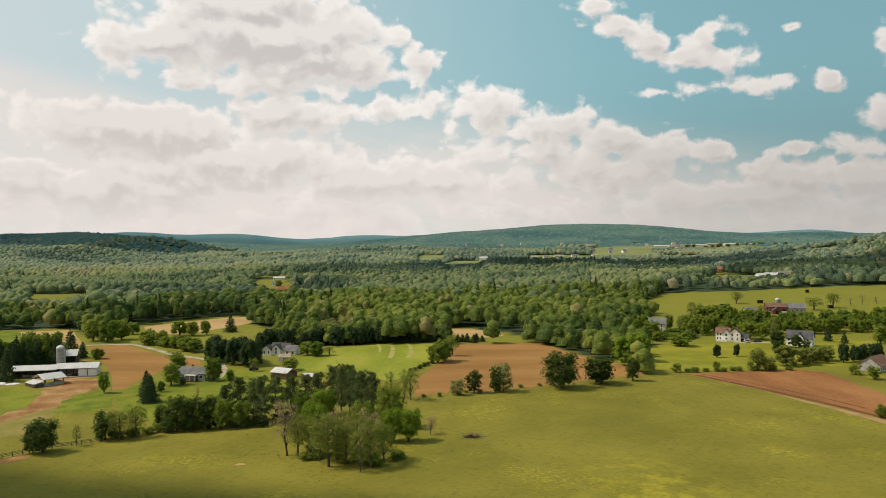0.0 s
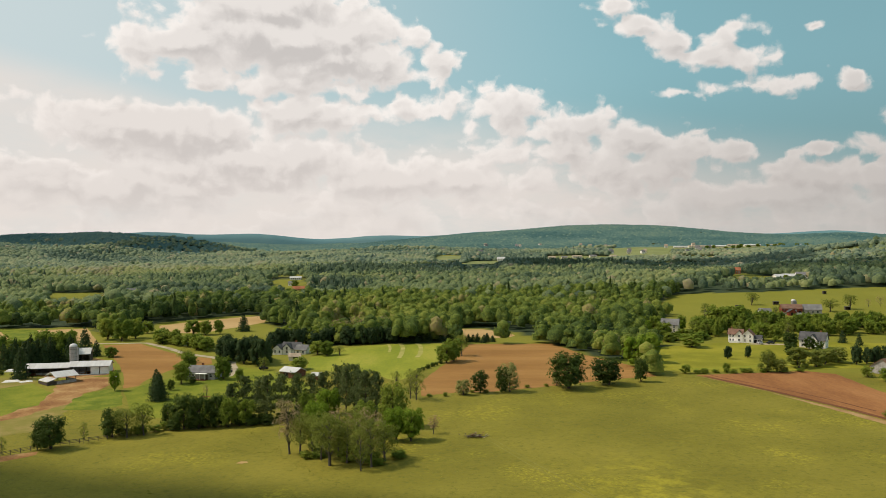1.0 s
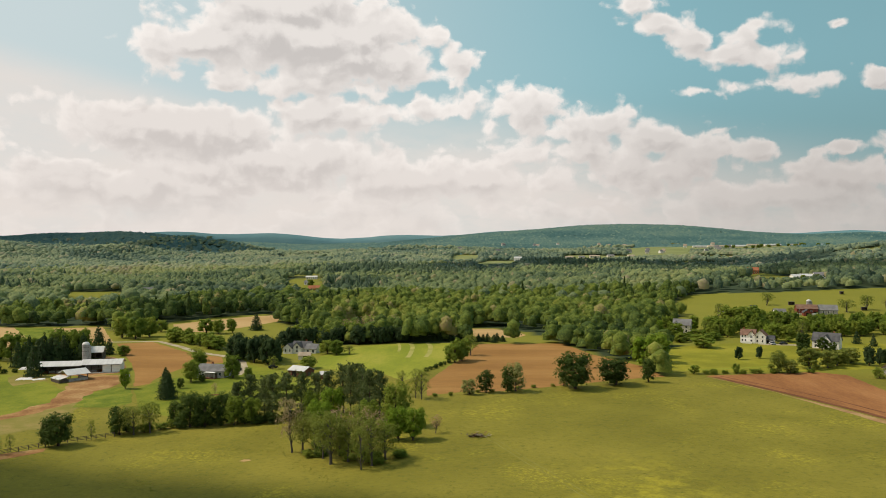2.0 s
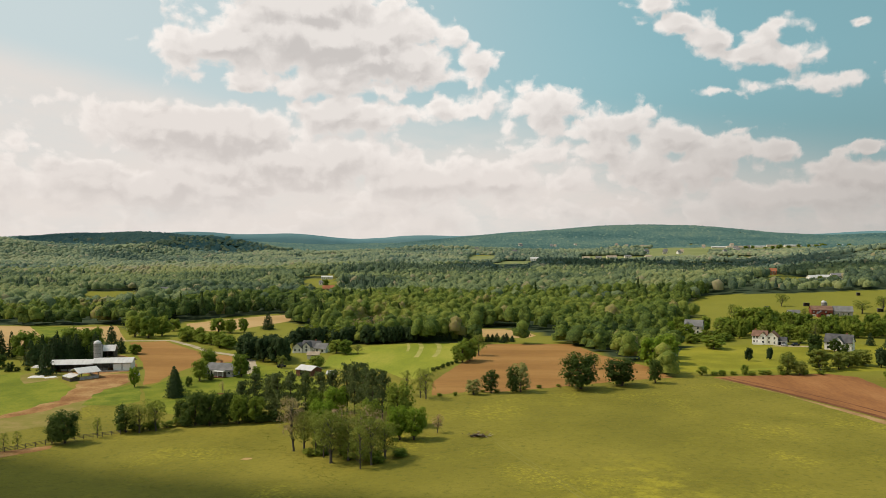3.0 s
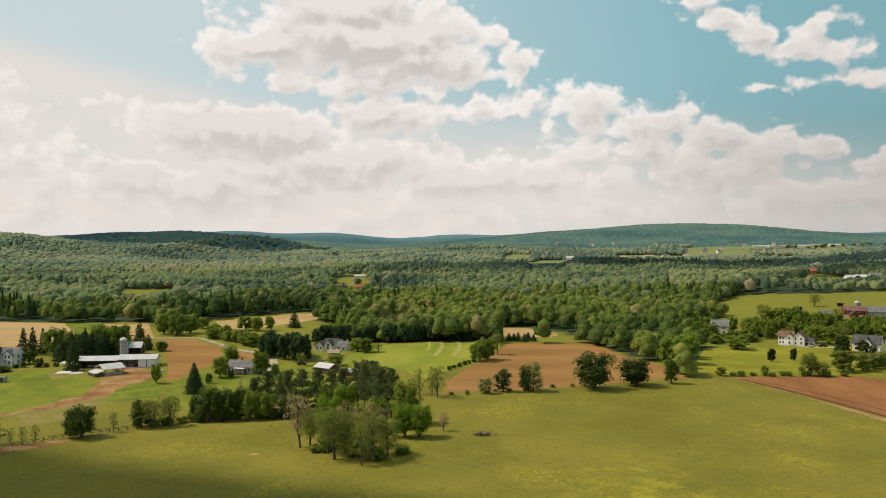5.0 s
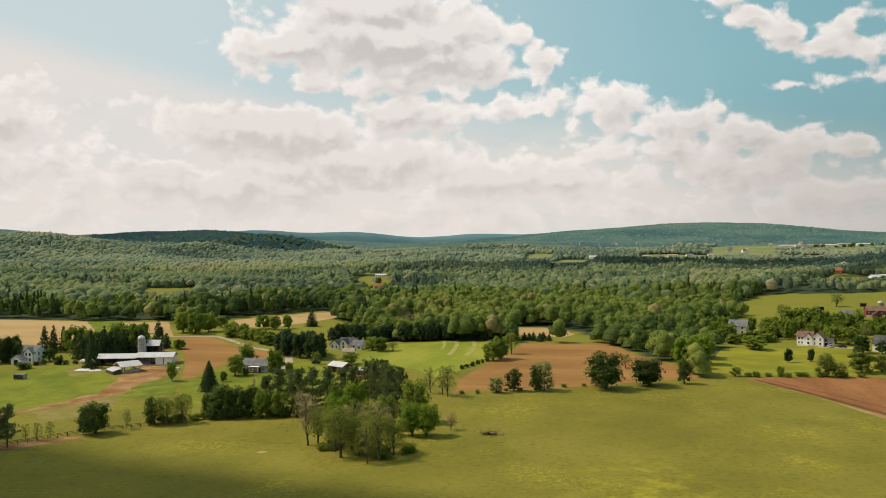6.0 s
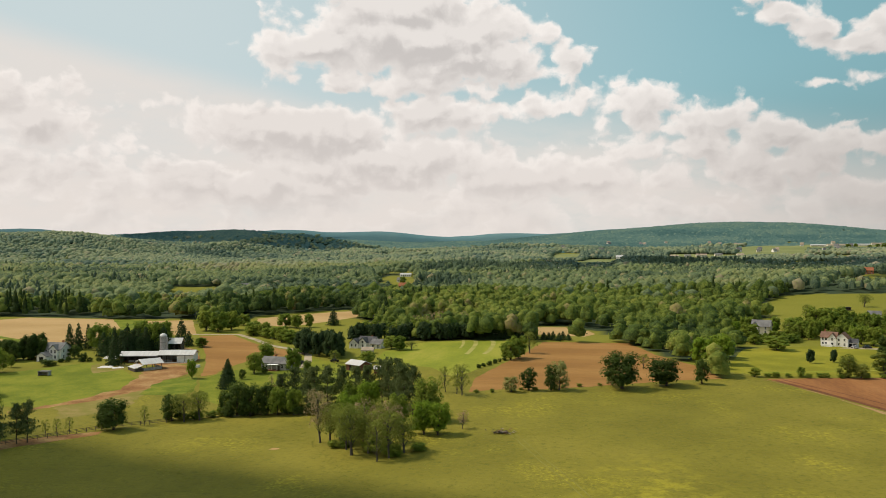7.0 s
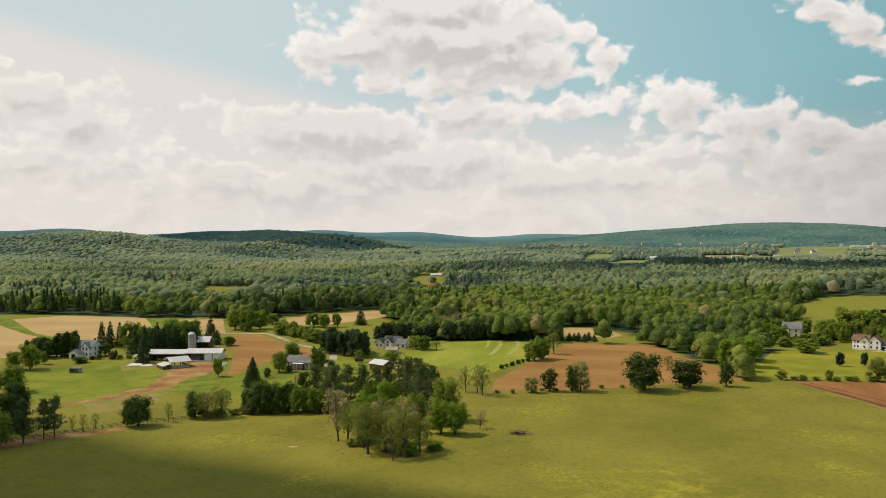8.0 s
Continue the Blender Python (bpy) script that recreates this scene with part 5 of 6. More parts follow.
h = thing("outbuilding", site(205.1, 549.5, -5), "small shed with dark roof beside the red barn", "farm building")
block(h, pose(0, 0, 0), 7, 6, 2.6, 4.6, WHITE, ROOF_GREY, rows_of("front", (-1.5, 1.5), (0.9,)))


def silo(x, y, radius, tall, wall_mat, cap_mat, label):
    """A tower silo with hoops and a domed cap."""
    root = thing("silo", site(x, y), label, "silo")
    bm = bmesh.new()
    bmesh.ops.create_cone(bm, cap_ends=True, segments=24, radius1=radius, radius2=radius, depth=tall + 0.5, matrix=pose(0, 0, tall / 2 - 0.25))
    body = part("tower", bm, wall_mat, root)
    for i in range(6):
        bm = bmesh.new()
        z = tall * (i + 0.7) / 6.4
        bmesh.ops.create_cone(bm, cap_ends=True, segments=24, radius1=radius + 0.05, radius2=radius + 0.05, depth=0.10, matrix=pose(0, 0, z))
        part("hoop", bm, DARK_WOOD, body)
    bm = bmesh.new()
    bmesh.ops.create_uvsphere(bm, u_segments=24, v_segments=12, radius=radius * 1.04)
    bmesh.ops.delete(bm, geom=[v for v in bm.verts if v.co.z < -0.01], context="VERTS")
    for v in bm.verts:
        v.co.z = v.co.z * 0.78 + tall
    dome = part("dome", bm, cap_mat, root, "pale metal dome")
    part("chute", boxes(((radius - 0.05, -0.4, -0.3), (radius + 0.6, 0.4, tall * 0.97))), wall_mat, root)
    return dome


silo(-170.6, 369, 1.65, 10.8, CONCRETE, ROOF_METAL, "grey concrete stave silo with domed metal cap")
silo(230.8, 566.5, 1.6, 7.2, CONCRETE, ROOF_METAL, "concrete silo with white dome behind the red barn")


def shed_frame(parent, w, d, eave, posts, mat):
    """Posts of an open shed along its front."""
    for i in range(posts):
        x = -w / 2 + 0.3 + (w - 0.6) * i / (posts - 1)
        part("post", boxes(((x - 0.12, -d / 2 + 0.1, -0.4), (x + 0.12, -d / 2 + 0.34, eave))), mat, parent)


# long low cattle barn, open at one end
h = thing("cattle_barn", site(-168.4, 361.5, 12), "long low cattle barn with pale metal roof and open front", "barn")
part("roof", gable_roof(17.5, 8.5, 3.2, 4.7, 0.5, 0.18), ROOF_METAL, h, "pale metal roof", pose(-8.6, 0, 0))
part("back_wall", boxes(((-17, 3.9, -0.6), (0, 4.15, 3.3))), DARK_WOOD, h)
part("side_wall", boxes(((-17.2, -4, -0.6), (-17.0, 4.1, 3.4))), DARK_WOOD, h)
shed_frame(h, 33, 8.5, 3.1, 12, DARK_WOOD)
part("roof", gable_roof(16.5, 9.0, 3.6, 5.2, 0.5, 0.18), ROOF_METAL, h, "pale metal roof", pose(8.7, 0, 0))
part("back_wall", boxes(((0.1, 4.2, -0.6), (16.6, 4.45, 3.6))), GREY_WALL, h)
part("feed_trough", boxes(((-14, -1.4, -0.4), (6, -0.9, 0.8))), GREY_WALL, h)
for x0 in (9.2, 13.1):
    part("panel", boxes(((x0, -4.3, -0.5), (x0 + 3.5, -4.15, 3.2))), WHITE, h, "white sliding door panel")
part("end_wall", gable_body(0.25, 8.6, 3.5, 5.1), WHITE, h, "white boarded gable end", pose(16.6, 0, 0))
part("apron", boxes(((-3, -6.5, -0.5), (16, -4.8, 0.28))), CONCRETE, h, "low concrete apron")

h = thing("open_shed", site(-163.2, 343.0, 50), "open shed with pale metal gable roof and lower lean-to", "shed")
part("roof", gable_roof(8.6, 8.6, 2.9, 4.5, 0.6, 0.16), ROOF_METAL, h, "pale metal roof")
for x0, y0 in ((-3.9, -3.9), (3.9, -3.9), (-3.9, 3.9), (3.9, 3.9), (0, -3.9), (0, 3.9)):
    part("post", boxes(((x0 - 0.12, y0 - 0.12, -0.5), (x0 + 0.12, y0 + 0.12, 3.0))), DARK_WOOD, h)
part("low_wall", boxes(((-4.1, -4.1, -0.5), (4.1, -3.9, 1.2)), ((-4.1, -3.9, -0.5), (-3.9, 4.1, 1.2)), ((3.9, -3.9, -0.5), (4.1, 4.1, 1.2))), GREY_WALL, h)
part("lean_to_roof", boxes(((-8.4, -4.4, -0.07), (-4.2, 4.4, 0.07))), ROOF_METAL, h, "pale lower roof", pose(0, 0, 3.3, 0, -14, 0))
for y0 in (-4.0, 0.0, 4.0):
    part("post", boxes(((-8.0, y0 - 0.12, -0.6), (-7.76, y0 + 0.12, 1.5))), DARK_WOOD, h)
part("fence_wall", boxes(((-8.1, -4.2, -0.6), (-4.1, -4.0, 1.0)), ((-8.1, -4.0, -0.6), (-7.95, 4.0, 1.0))), DARK_WOOD, h)


def tarp_heap(x, y, a, b, tall, turn, seed):
    """A low heap under a pale sheet, wrinkled and flat at the rim."""
    bm = bmesh.new()
    bmesh.ops.create_grid(bm, x_segments=14, y_segments=12, size=1)
    for v in bm.verts:
        edge = max(abs(v.co.x), abs(v.co.y))
        rise = tall * (1 - edge ** 3) * (0.75 + 0.5 * noise.noise((v.co.x * 2.1, v.co.y * 2.1, seed)))
        v.co = Vector((v.co.x * a * (1 + 0.12 * noise.noise((v.co.y * 2, seed, 1))), v.co.y * b, max(rise, 0.02)))
    bmesh.ops.solidify(bm, geom=bm.faces[:], thickness=0.06)
    root = thing("tarp_heap", site(x, y, turn, 0.0), "pale plastic sheet spread over a low heap", "heap")
    part("sheet", bm, TARP, root)


tarp_heap(-185.0, 343.5, 3.2, 2.4, 0.7, 15, 1.0)
tarp_heap(-178.5, 343.0, 2.6, 1.6, 0.5, 40, 4.0)
tarp_heap(-196.5, 366.0, 3.4, 1.6, 1.2, 8, 7.0)

h = thing("machine_shed", site(-178.6, 394, 14), "machine shed with white metal roof behind the silo", "shed")
part("roof", gable_roof(9.0, 8.0, 4.0, 6.2, 0.5, 0.16), ROOF_METAL, h, "white metal roof")
part("back_wall", boxes(((-4.4, 3.7, -0.5), (4.4, 3.9, 4.0))), DARK_WOOD, h)
part("side_wall", boxes(((-4.5, -3.9, -0.5), (-4.3, 3.9, 4.0))), DARK_WOOD, h)
part("side_wall", boxes(((4.3, -3.9, -0.5), (4.5, 3.9, 4.0))), DARK_WOOD, h)
shed_frame(h, 9, 8, 3.9, 4, DARK_WOOD)

# white farmhouse beyond the pasture
h = thing("farmhouse", site(-221.5, 361, -4), "white two-storey farmhouse with grey roof and porch", "house")
block(h, pose(0, 0, 0), 9.5, 7.0, 5.2, 7.8, WHITE, ROOF_GREY, rows_of("front", (-3.4, -1.2, 3.4), (0.9, 3.5)) + rows_of("right", (-1.5, 1.5), (0.9, 3.5)))
block(h, pose(1.4, -2.6, 0, 0, 0, 90), 4.0, 4.4, 5.0, 7.2, WHITE, ROOF_GREY, rows_of("left", (-1.0, 1.0), (0.9, 3.5)))
block(h, pose(-2.0, -6.0, 0, 0, 0, 90), 5.0, 5.2, 2.4, 4.0, WHITE, ROOF_GREY, (), [("left", 0, 2.2, 2.0, SHADE)])
chimney(h, 2.6, 1.0, 6, 8.9)

# grey ranch house on the lawn
h = thing("ranch_house", site(-105.5, 350.5, -10), "long grey ranch house with shingle roof", "house")
block(h, pose(0, 0, 0), 13.0, 7.5, 3.0, 5.2, GREY_WALL, ROOF_GREY, rows_of("front", (-5.0, -3.2, 4.6), (1.1,), 1.2, 1.2), [("front", 2.8, 1.0, 2.0, DARK_WOOD)])
part("awning", boxes(((-1.8, -6.3, 2.55), (3.2, -3.9, 2.68))), TRIM, h, "white porch awning")
for x0 in (-1.6, 0.7, 3.0):
    part("post", boxes(((x0 - 0.07, -6.2, -0.4), (x0 + 0.07, -6.06, 2.55))), TRIM, h)
part("porch_floor", boxes(((-2.0, -6.4, -0.4), (3.4, -3.7, 0.25))), BROWN_WALL, h)
chimney(h, -1.0, 0.4, 4, 6.2)

# brown barn with a white roof
h = thing("small_barn", site(-66.5, 344, -30) @ Matrix.Scale(0.88, 4), "brown wooden barn with white metal roof", "barn")
block(h, pose(0, 0, 0), 9.5, 7.5, 2.8, 4.4, BROWN_WALL, ROOF_METAL, (), [("front", -1.0, 2.6, 2.4, SHADE), ("right", 0, 1.2, 2.0, DARK_WOOD)])

# white gabled house near the conifers
h = thing("house", site(-80.5, 411, -16) @ Matrix.Scale(0.86, 4), "white rambling house with several dark grey gables", "house")
block(h, pose(0, 1.5, 0), 11.0, 8.0, 3.4, 6.4, WHITE, ROOF_DARK, rows_of("front", (-3.5, 0.5, 3.5), (0.9,)))
block(h, pose(-6.5, -1.2, 0, 0, 0, 90), 8.0, 6.0, 2.9, 5.4, WHITE, ROOF_DARK, rows_of("left", (-1.4, 1.4), (0.9,)))
block(h, pose(-0.8, -1.5, 0, 0, 0, 90), 6.0, 5.0, 3.8, 6.2, WHITE, ROOF_DARK, rows_of("left", (0,), (0.9, 2.9), 1.2))
block(h, pose(7.6, -0.6, 0), 7.0, 6.5, 3.0, 5.4, WHITE, ROOF_GREY, rows_of("front", (-1.8, 1.6), (0.9,), 1.3))
chimney(h, 2.0, 2.0, 5.0, 7.4)
h = thing("garage", site(-74.5, 389, 6) @ Matrix.Scale(0.85, 4), "low cream garage with tan roof", "garage")
block(h, pose(0, 0, 0), 6.4, 5.5, 2.3, 3.7, CREAM, ROOF_TAN, (), [("front", 0.6, 2.6, 2.0, SHADE)])
h = thing("garden_shed", site(-54.5, 333, -8), "small white-roofed garden shed behind the pines", "shed")
block(h, pose(0, 0, 0), 3.4, 2.8, 1.9, 2.8, BROWN_WALL, ROOF_METAL)
h = thing("house", site(-22, 467, 8), "white house behind the conifer belt", "house")
block(h, pose(0, 0, 0), 10, 7.5, 5.0, 8.0, WHITE, ROOF_GREY, rows_of("front", (-3.4, -1.0, 1.4, 3.6), (0.9, 3.2)))
h = thing("house", site(177, 338, 40), "brown-roofed house beside the red tilled field", "house")
block(h, pose(0, 0, 0), 12, 9, 2.8, 6.0, GREY_WALL, ROOF_BROWN, rows_of("front", (-3.5, 0, 3.5), (0.9,), 1.2, 1.2))
h = thing("field_shelter", site(-200, 321.5, 8), "small grey field shelter standing in the pasture", "shed")
part("roof", boxes(((-2.3, -1.6, 1.9), (2.3, 1.6, 2.05))), ROOF_GREY, h)
part("back_wall", boxes(((-2.2, 1.3, -0.3), (2.2, 1.45, 1.9))), GREY_WALL, h)
part("side_wall", boxes(((-2.2, -1.4, -0.3), (-2.05, 1.3, 1.9))), GREY_WALL, h)
part("side_wall", boxes(((2.05, -1.4, -0.3), (2.2, 1.3, 1.9))), GREY_WALL, h)

for x, y, w in ((201.0, 588.7, 3.6), (233.2, 603.9, 3.8), (270.8, 574.1, 3.4), (296.6, 668.5, 2.4), (172.1, 563.7, 2.6)):
    s = thing("field_shelter", site(x, y, -6), "small dark run-in shelter on the green slope", "shed", "run-in shelters")
    part("roof", boxes(((-w / 2 - 0.2, -1.5, 2.2), (w / 2 + 0.2, 1.5, 2.35))), ROOF_DARK, s)
    part("back_wall", boxes(((-w / 2, 1.1, -0.4), (w / 2, 1.25, 2.2))), DARK_WOOD, s)
    part("side_wall", boxes(((-w / 2, -1.2, -0.4), (-w / 2 + 0.12, 1.1, 2.2))), DARK_WOOD, s)
    part("side_wall", boxes(((w / 2 - 0.12, -1.2, -0.4), (w / 2, 1.1, 2.2))), DARK_WOOD, s)


def far_house(x, y, turn, w, d, eave, top, wall_mat, roof_mat, label, name="house", count=3):
    root = thing(name, site(x, y, turn), label, "house" if name == "house" else "building")
    gap = w / (count + 0.5)
    block(root, pose(0, 0, 0), w, d, eave, top, wall_mat, roof_mat, rows_of("front", [gap * (i - (count - 1) / 2) for i in range(count)], (1.0, eave - 1.9) if eave > 4.4 else (1.0,), 1.2, 1.3))
    return root


far_house(-177.5, 930.7, 10, 13, 8, 4.4, 7.6, BRICK_FAR, BRICK_FAR, "orange-red barn beyond the woods", "barn")
far_house(-215.0, 1105.2, 5, 15, 8, 2.8, 4.4, WHITE, ROOF_METAL, "long white building beyond the woods", "farm_building", 5)
far_house(-202.3, 1021.1, -10, 9, 7, 3.4, 5.8, WHITE, ROOF_GREY, "white house among far trees")
far_house(-324.5, 819.5, 10, 11, 8, 5, 8.5, CREAM, ROOF_GREY, "grey-roofed house among far trees")
far_house(-383, 694, 12, 9, 7, 4.5, 8.0, BRICK_FAR, ROOF_BROWN, "red-roofed house among far trees")
far_house(406, 1212, -8, 15, 10, 5.5, 9.5, BRICK_FAR, BRICK_FAR, "orange brick house with orange roof", "house", 4)
far_house(324.4, 811.7, -6, 11, 8, 3.6, 5.6, WHITE, ROOF_METAL, "white farm building with pale roof", "farm_building")
far_house(343.6, 824.4, -6, 13, 9, 4.4, 7.2, WHITE, ROOF_GREY, "white farm building beside a field", "farm_building", 4)
far_house(311.5, 801.9, 10, 9, 7, 3.5, 5.5, WHITE, ROOF_METAL, "low white shed beside a far field", "shed", 2)
far_house(-7.7, 1235.2, 4, 13, 9, 6, 10, WHITE, ROOF_METAL, "white house among far woods")
far_house(102.8, 1923.2, 0, 18, 11, 6, 10, WHITE, ROOF_METAL, "white building by a far green field", "farm_building")
for i, (x, y, w) in enumerate(((228.2, 1986.0, 26), (258.1, 1988.5, 20), (291.5, 2009.8, 34), (332.1, 2023.1, 24), (377.5, 2003.4, 22))):
    far_house(x, y, -4 + 3 * i, w * 0.7, 12, 4.5, 7.0, CREAM, ROOF_GREY if i % 2 else ROOF_TAN, "pale low building of the valley village", "village_building", 4)
for i, (x, y, w, e) in enumerate(((750, 2790, 60, 11), (826.3, 2849.3, 70, 13), (891.4, 2870.7, 60, 11), (958.3, 2889.6, 52, 12), (1021.3, 2880.3, 56, 11), (1098.4, 2882.6, 40, 10), (1203.1, 2936.9, 34, 10))):
    far_house(x, y, -10 + 7 * math.sin(i * 2.1), w * (0.75 + 0.2 * (i % 3)), 20, e * 0.42, e * 0.42 + 2.5, CREAM, ROOF_TAN if i % 2 else ROOF_METAL, "large pale campus building on the far hillside", "campus_building", 9)
hill_rng = random.Random(12)
for i in range(34):
    a, r = radians(hill_rng.uniform(1.5, 17.5)), hill_rng.uniform(2250, 3150)
    far_house(r * math.sin(a), r * math.cos(a), hill_rng.uniform(-30, 30), hill_rng.uniform(8, 13), 9, 5.5, hill_rng.uniform(9.5, 12.5), WHITE if i % 3 else CREAM, ROOF_GREY if i % 2 else ROOF_TAN, "pale house on the wooded far hillside")
for a, r in ((-1.0, 2500), (19.5, 2250), (-6.0, 2200)):
    far_house(r * math.sin(radians(a)), r * math.cos(radians(a)), 12, 13, 10, 6, 12, WHITE, ROOF_GREY, "pale house standing among far valley woods")

# ---- smaller things ----
ribbon("gravel_drive", [(-200, 457), (-172, 460), (-152, 438), (-136, 417), (-117, 403), (-104, 387), (-97, 366), (-96, 352)], 3.6, GRAVEL, "pale gravel drive curving to the ranch house")
ribbon("tyre_track", [(9.5, 227), (12.2, 221.9), (19.8, 201.1), (25.3, 186.9), (29.4, 175.0), (36, 155), (44, 130)], 0.30, WORN, "faint pale tyre track across the meadow", 0.035)
ribbon("tyre_track", [(11.0, 228), (13.7, 222.3), (21.3, 201.6), (26.8, 187.4), (30.9, 175.5), (37.5, 155.5), (45.5, 130.5)], 0.30, WORN, "faint pale tyre track across the meadow", 0.035)
ribbon("dry_swath", [(-27.8, 432.5), (-25.7, 420.6), (-24.7, 408.5), (-24.3, 392.4), (-24.6, 378.1)], 2.2, SWATH, "pale curved swath in the hayfield")
ribbon("dry_swath", [(-18.8, 431.4), (-16.6, 419.5), (-15.6, 407.4), (-15.3, 391.3), (-16.3, 379.0)], 2.2, SWATH, "pale curved swath in the hayfield")
ribbon("dry_swath", [(-34.0, 431.8), (-31.8, 417.8), (-30.7, 399.7)], 1.4, SWATH, "faint pale swath in the hayfield")
ribbon("mown_strip", [(98, 345), (118, 350), (134, 356), (150, 360)], 2.2, HAY, "light mown strip across the lawn", 0.04)
field("house_drive", [(149.4, 426.2), (157.1, 430.5), (171.0, 428.3), (173.0, 424.5), (159.3, 425.0)], GRAVEL, "pale gravel parking place before the white house", 0.035)
field("sandy_spot", [(-55.9, 215.8), (-54.2, 215.3), (-52.7, 215.9), (-53.2, 217.2), (-55.0, 217.5)], STRAW, "pale bare sandy spot in the meadow", 0.035, 0.4)
field("bare_yard", [(-194.2, 346.2), (-193.6, 351.3), (-178.8, 352.8), (-173.3, 341.9), (-176.7, 335.3), (-181, 329), (-187, 335)], SAND, "pale bare ground beside the open shed", 0.045, 1.5)

field("mulch_bed", [(-94.6, 310.4), (-93.0, 309.9), (-91.4, 310.4), (-91.0, 311.6), (-92.0, 312.8), (-94.0, 312.8), (-95.0, 311.6)], SOIL_WET, "dark mulched bed round a sapling on the lawn", 0.06, 0.15)
ribbon("dark_furrow", [(100, 327), (110, 306), (120, 283), (127, 265), (132, 248), (138, 222)], 2.4, SOIL_WET, "dark moist furrow along the red tilled field", 0.04)
ribbon("dark_furrow", [(103, 329), (116, 306), (127, 283), (134, 262)], 0.9, SOIL_WET, "thin dark furrow in the red tilled field", 0.04)


def water_tank(x, y):
    """A low round stock tank with a rolled rim."""
    root = thing("water_tank", site(x, y), "small white round stock tank by the field", "water tank")
    bm = bmesh.new()
    bmesh.ops.create_cone(bm, cap_ends=True, segments=20, radius1=1.1, radius2=1.1, depth=1.0, matrix=pose(0, 0, 0.45))
    part("body", bm, TRIM, root)
    bm = bmesh.new()
    bmesh.ops.create_cone(bm, cap_ends=True, segments=20, radius1=1.17, radius2=1.17, depth=0.10, matrix=pose(0, 0, 0.97))
    part("rim", bm, ROOF_METAL, root)


water_tank(-143.2, 349.5)


def utility_pole(x, y):
    root = thing("utility_pole", site(x, y), "grey wooden utility pole with crossarm", "pole")
    tv, tf = [], []
    tube(tv, tf, [(0, 0, -0.5), (0, 0, 9.5)], [0.16, 0.11], 8)
    part("pole", mesh_from("pole", tv, tf, DARK_WOOD), None, root)
    part("crossarm", boxes(((-1.2, -0.07, 8.6), (1.2, 0.07, 8.78))), DARK_WOOD, root)


utility_pole(222, 421)


def brush_pile(x, y, wide, deep, seed):
    """A heap of cut branches lying in the grass."""
    rng = np.random.default_rng(seed)
    root = thing("brush_pile", site(x, y), "brown heap of cut branches lying in the meadow", "brush pile")
    for i in range(80):
        tv, tf = [], []
        a, n = rng.uniform(0, math.pi), rng.uniform(0.8, 2.2)
        c = np.array((rng.normal(0, wide / 3.6), rng.normal(0, deep / 4), 0.15 + abs(rng.normal(0, 0.45))))
        d = np.array((math.cos(a), math.sin(a) * 0.6, rng.normal(0, 0.16))) * n / 2
        d[2] = min(d[2], c[2] * 0.8)
        tube(tv, tf, [tuple(c - d), tuple(c + (0, 0, 0.06)), tuple(c + d)], [0.13, 0.16, 0.09], 5)
        part("branch", mesh_from("branch", tv, tf, BARK if i % 3 else (BROWN_WALL if i % 2 else GRAVEL)), None, root)


brush_pile(7.2, 229.2, 6.0, 3.0, 5)


def paddock_fence(x0, y0, x1, y1, count):
    root = thing("paddock_fence", site(x0, y0), "weathered wooden post and rail paddock fence", "fence")
    z0 = float(height(x0, y0)) - 0.05
    spots = [(x0 + (x1 - x0) * i / count, y0 + (y1 - y0) * i / count) for i in range(count + 1)]
    turn = math.degrees(math.atan2(y1 - y0, x1 - x0))
    for i, (x, y) in enumerate(spots):
        z = float(height(x, y)) - z0
        part("post", boxes(((-0.08, -0.08, -0.4), (0.08, 0.08, 1.45))), DARK_WOOD, root, m=pose(x - x0, y - y0, z, 0, 0, turn))
        if i < count:
            xb, yb = spots[i + 1]
            zb = float(height(xb, yb)) - z0
            n = math.hypot(xb - x, yb - y)
            for up in (0.55, 0.95, 1.32):
                part("rail", boxes(((0, -0.12, -0.06), (n, -0.085, 0.06))), DARK_WOOD, root,
                     m=pose(x - x0, y - y0, z + up, 0, -math.degrees(math.atan2(zb - z, n)), turn))


paddock_fence(-141, 208, -117, 240, 14)
paddock_fence(-117, 240, -104, 249, 6)


def car(x, y, turn, paint, label):
    """A parked car: body, glasshouse and wheels."""
    root = thing("car", site(x, y, turn, 0.0), label, "car")
    bm = boxes(((-2.1, -0.85, 0.35), (2.1, 0.85, 0.95)))
    bmesh.ops.bevel(bm, geom=bm.edges[:], offset=0.14, segments=2, affect="EDGES")
    part("body", bm, paint, root)
    bm = boxes(((-1.3, -0.75, 0.93), (1.0, 0.75, 1.48)))
    for v in bm.verts:
        if v.co.z > 1.2:
            v.co.x, v.co.y = v.co.x * 0.72, v.co.y * 0.84
    part("glasshouse", bm, GLASS, root)
    part("roof", boxes(((-0.92, -0.62, 1.47), (0.70, 0.62, 1.53))), paint, root)
    for wx in (-1.3, 1.3):
        for wy in (-0.78, 0.78):
            bm = bmesh.new()
            bmesh.ops.create_cone(bm, cap_ends=True, segments=16, radius1=0.34, radius2=0.34, depth=0.22, matrix=pose(wx, wy, 0.34, 90))
            part("wheel", bm, TYRE, root)


car(163.5, 428.5, 10, CAR_DARK, "dark car parked before the white house")
car(157.7, 427.7, 100, CAR_SILVER, "silver car parked before the white house")
car(-98.5, 362, 75, CAR_DARK, "dark car parked on the gravel drive")
car(-84.0, 366, 20, CAR_DARK, "dark car parked on the grass")


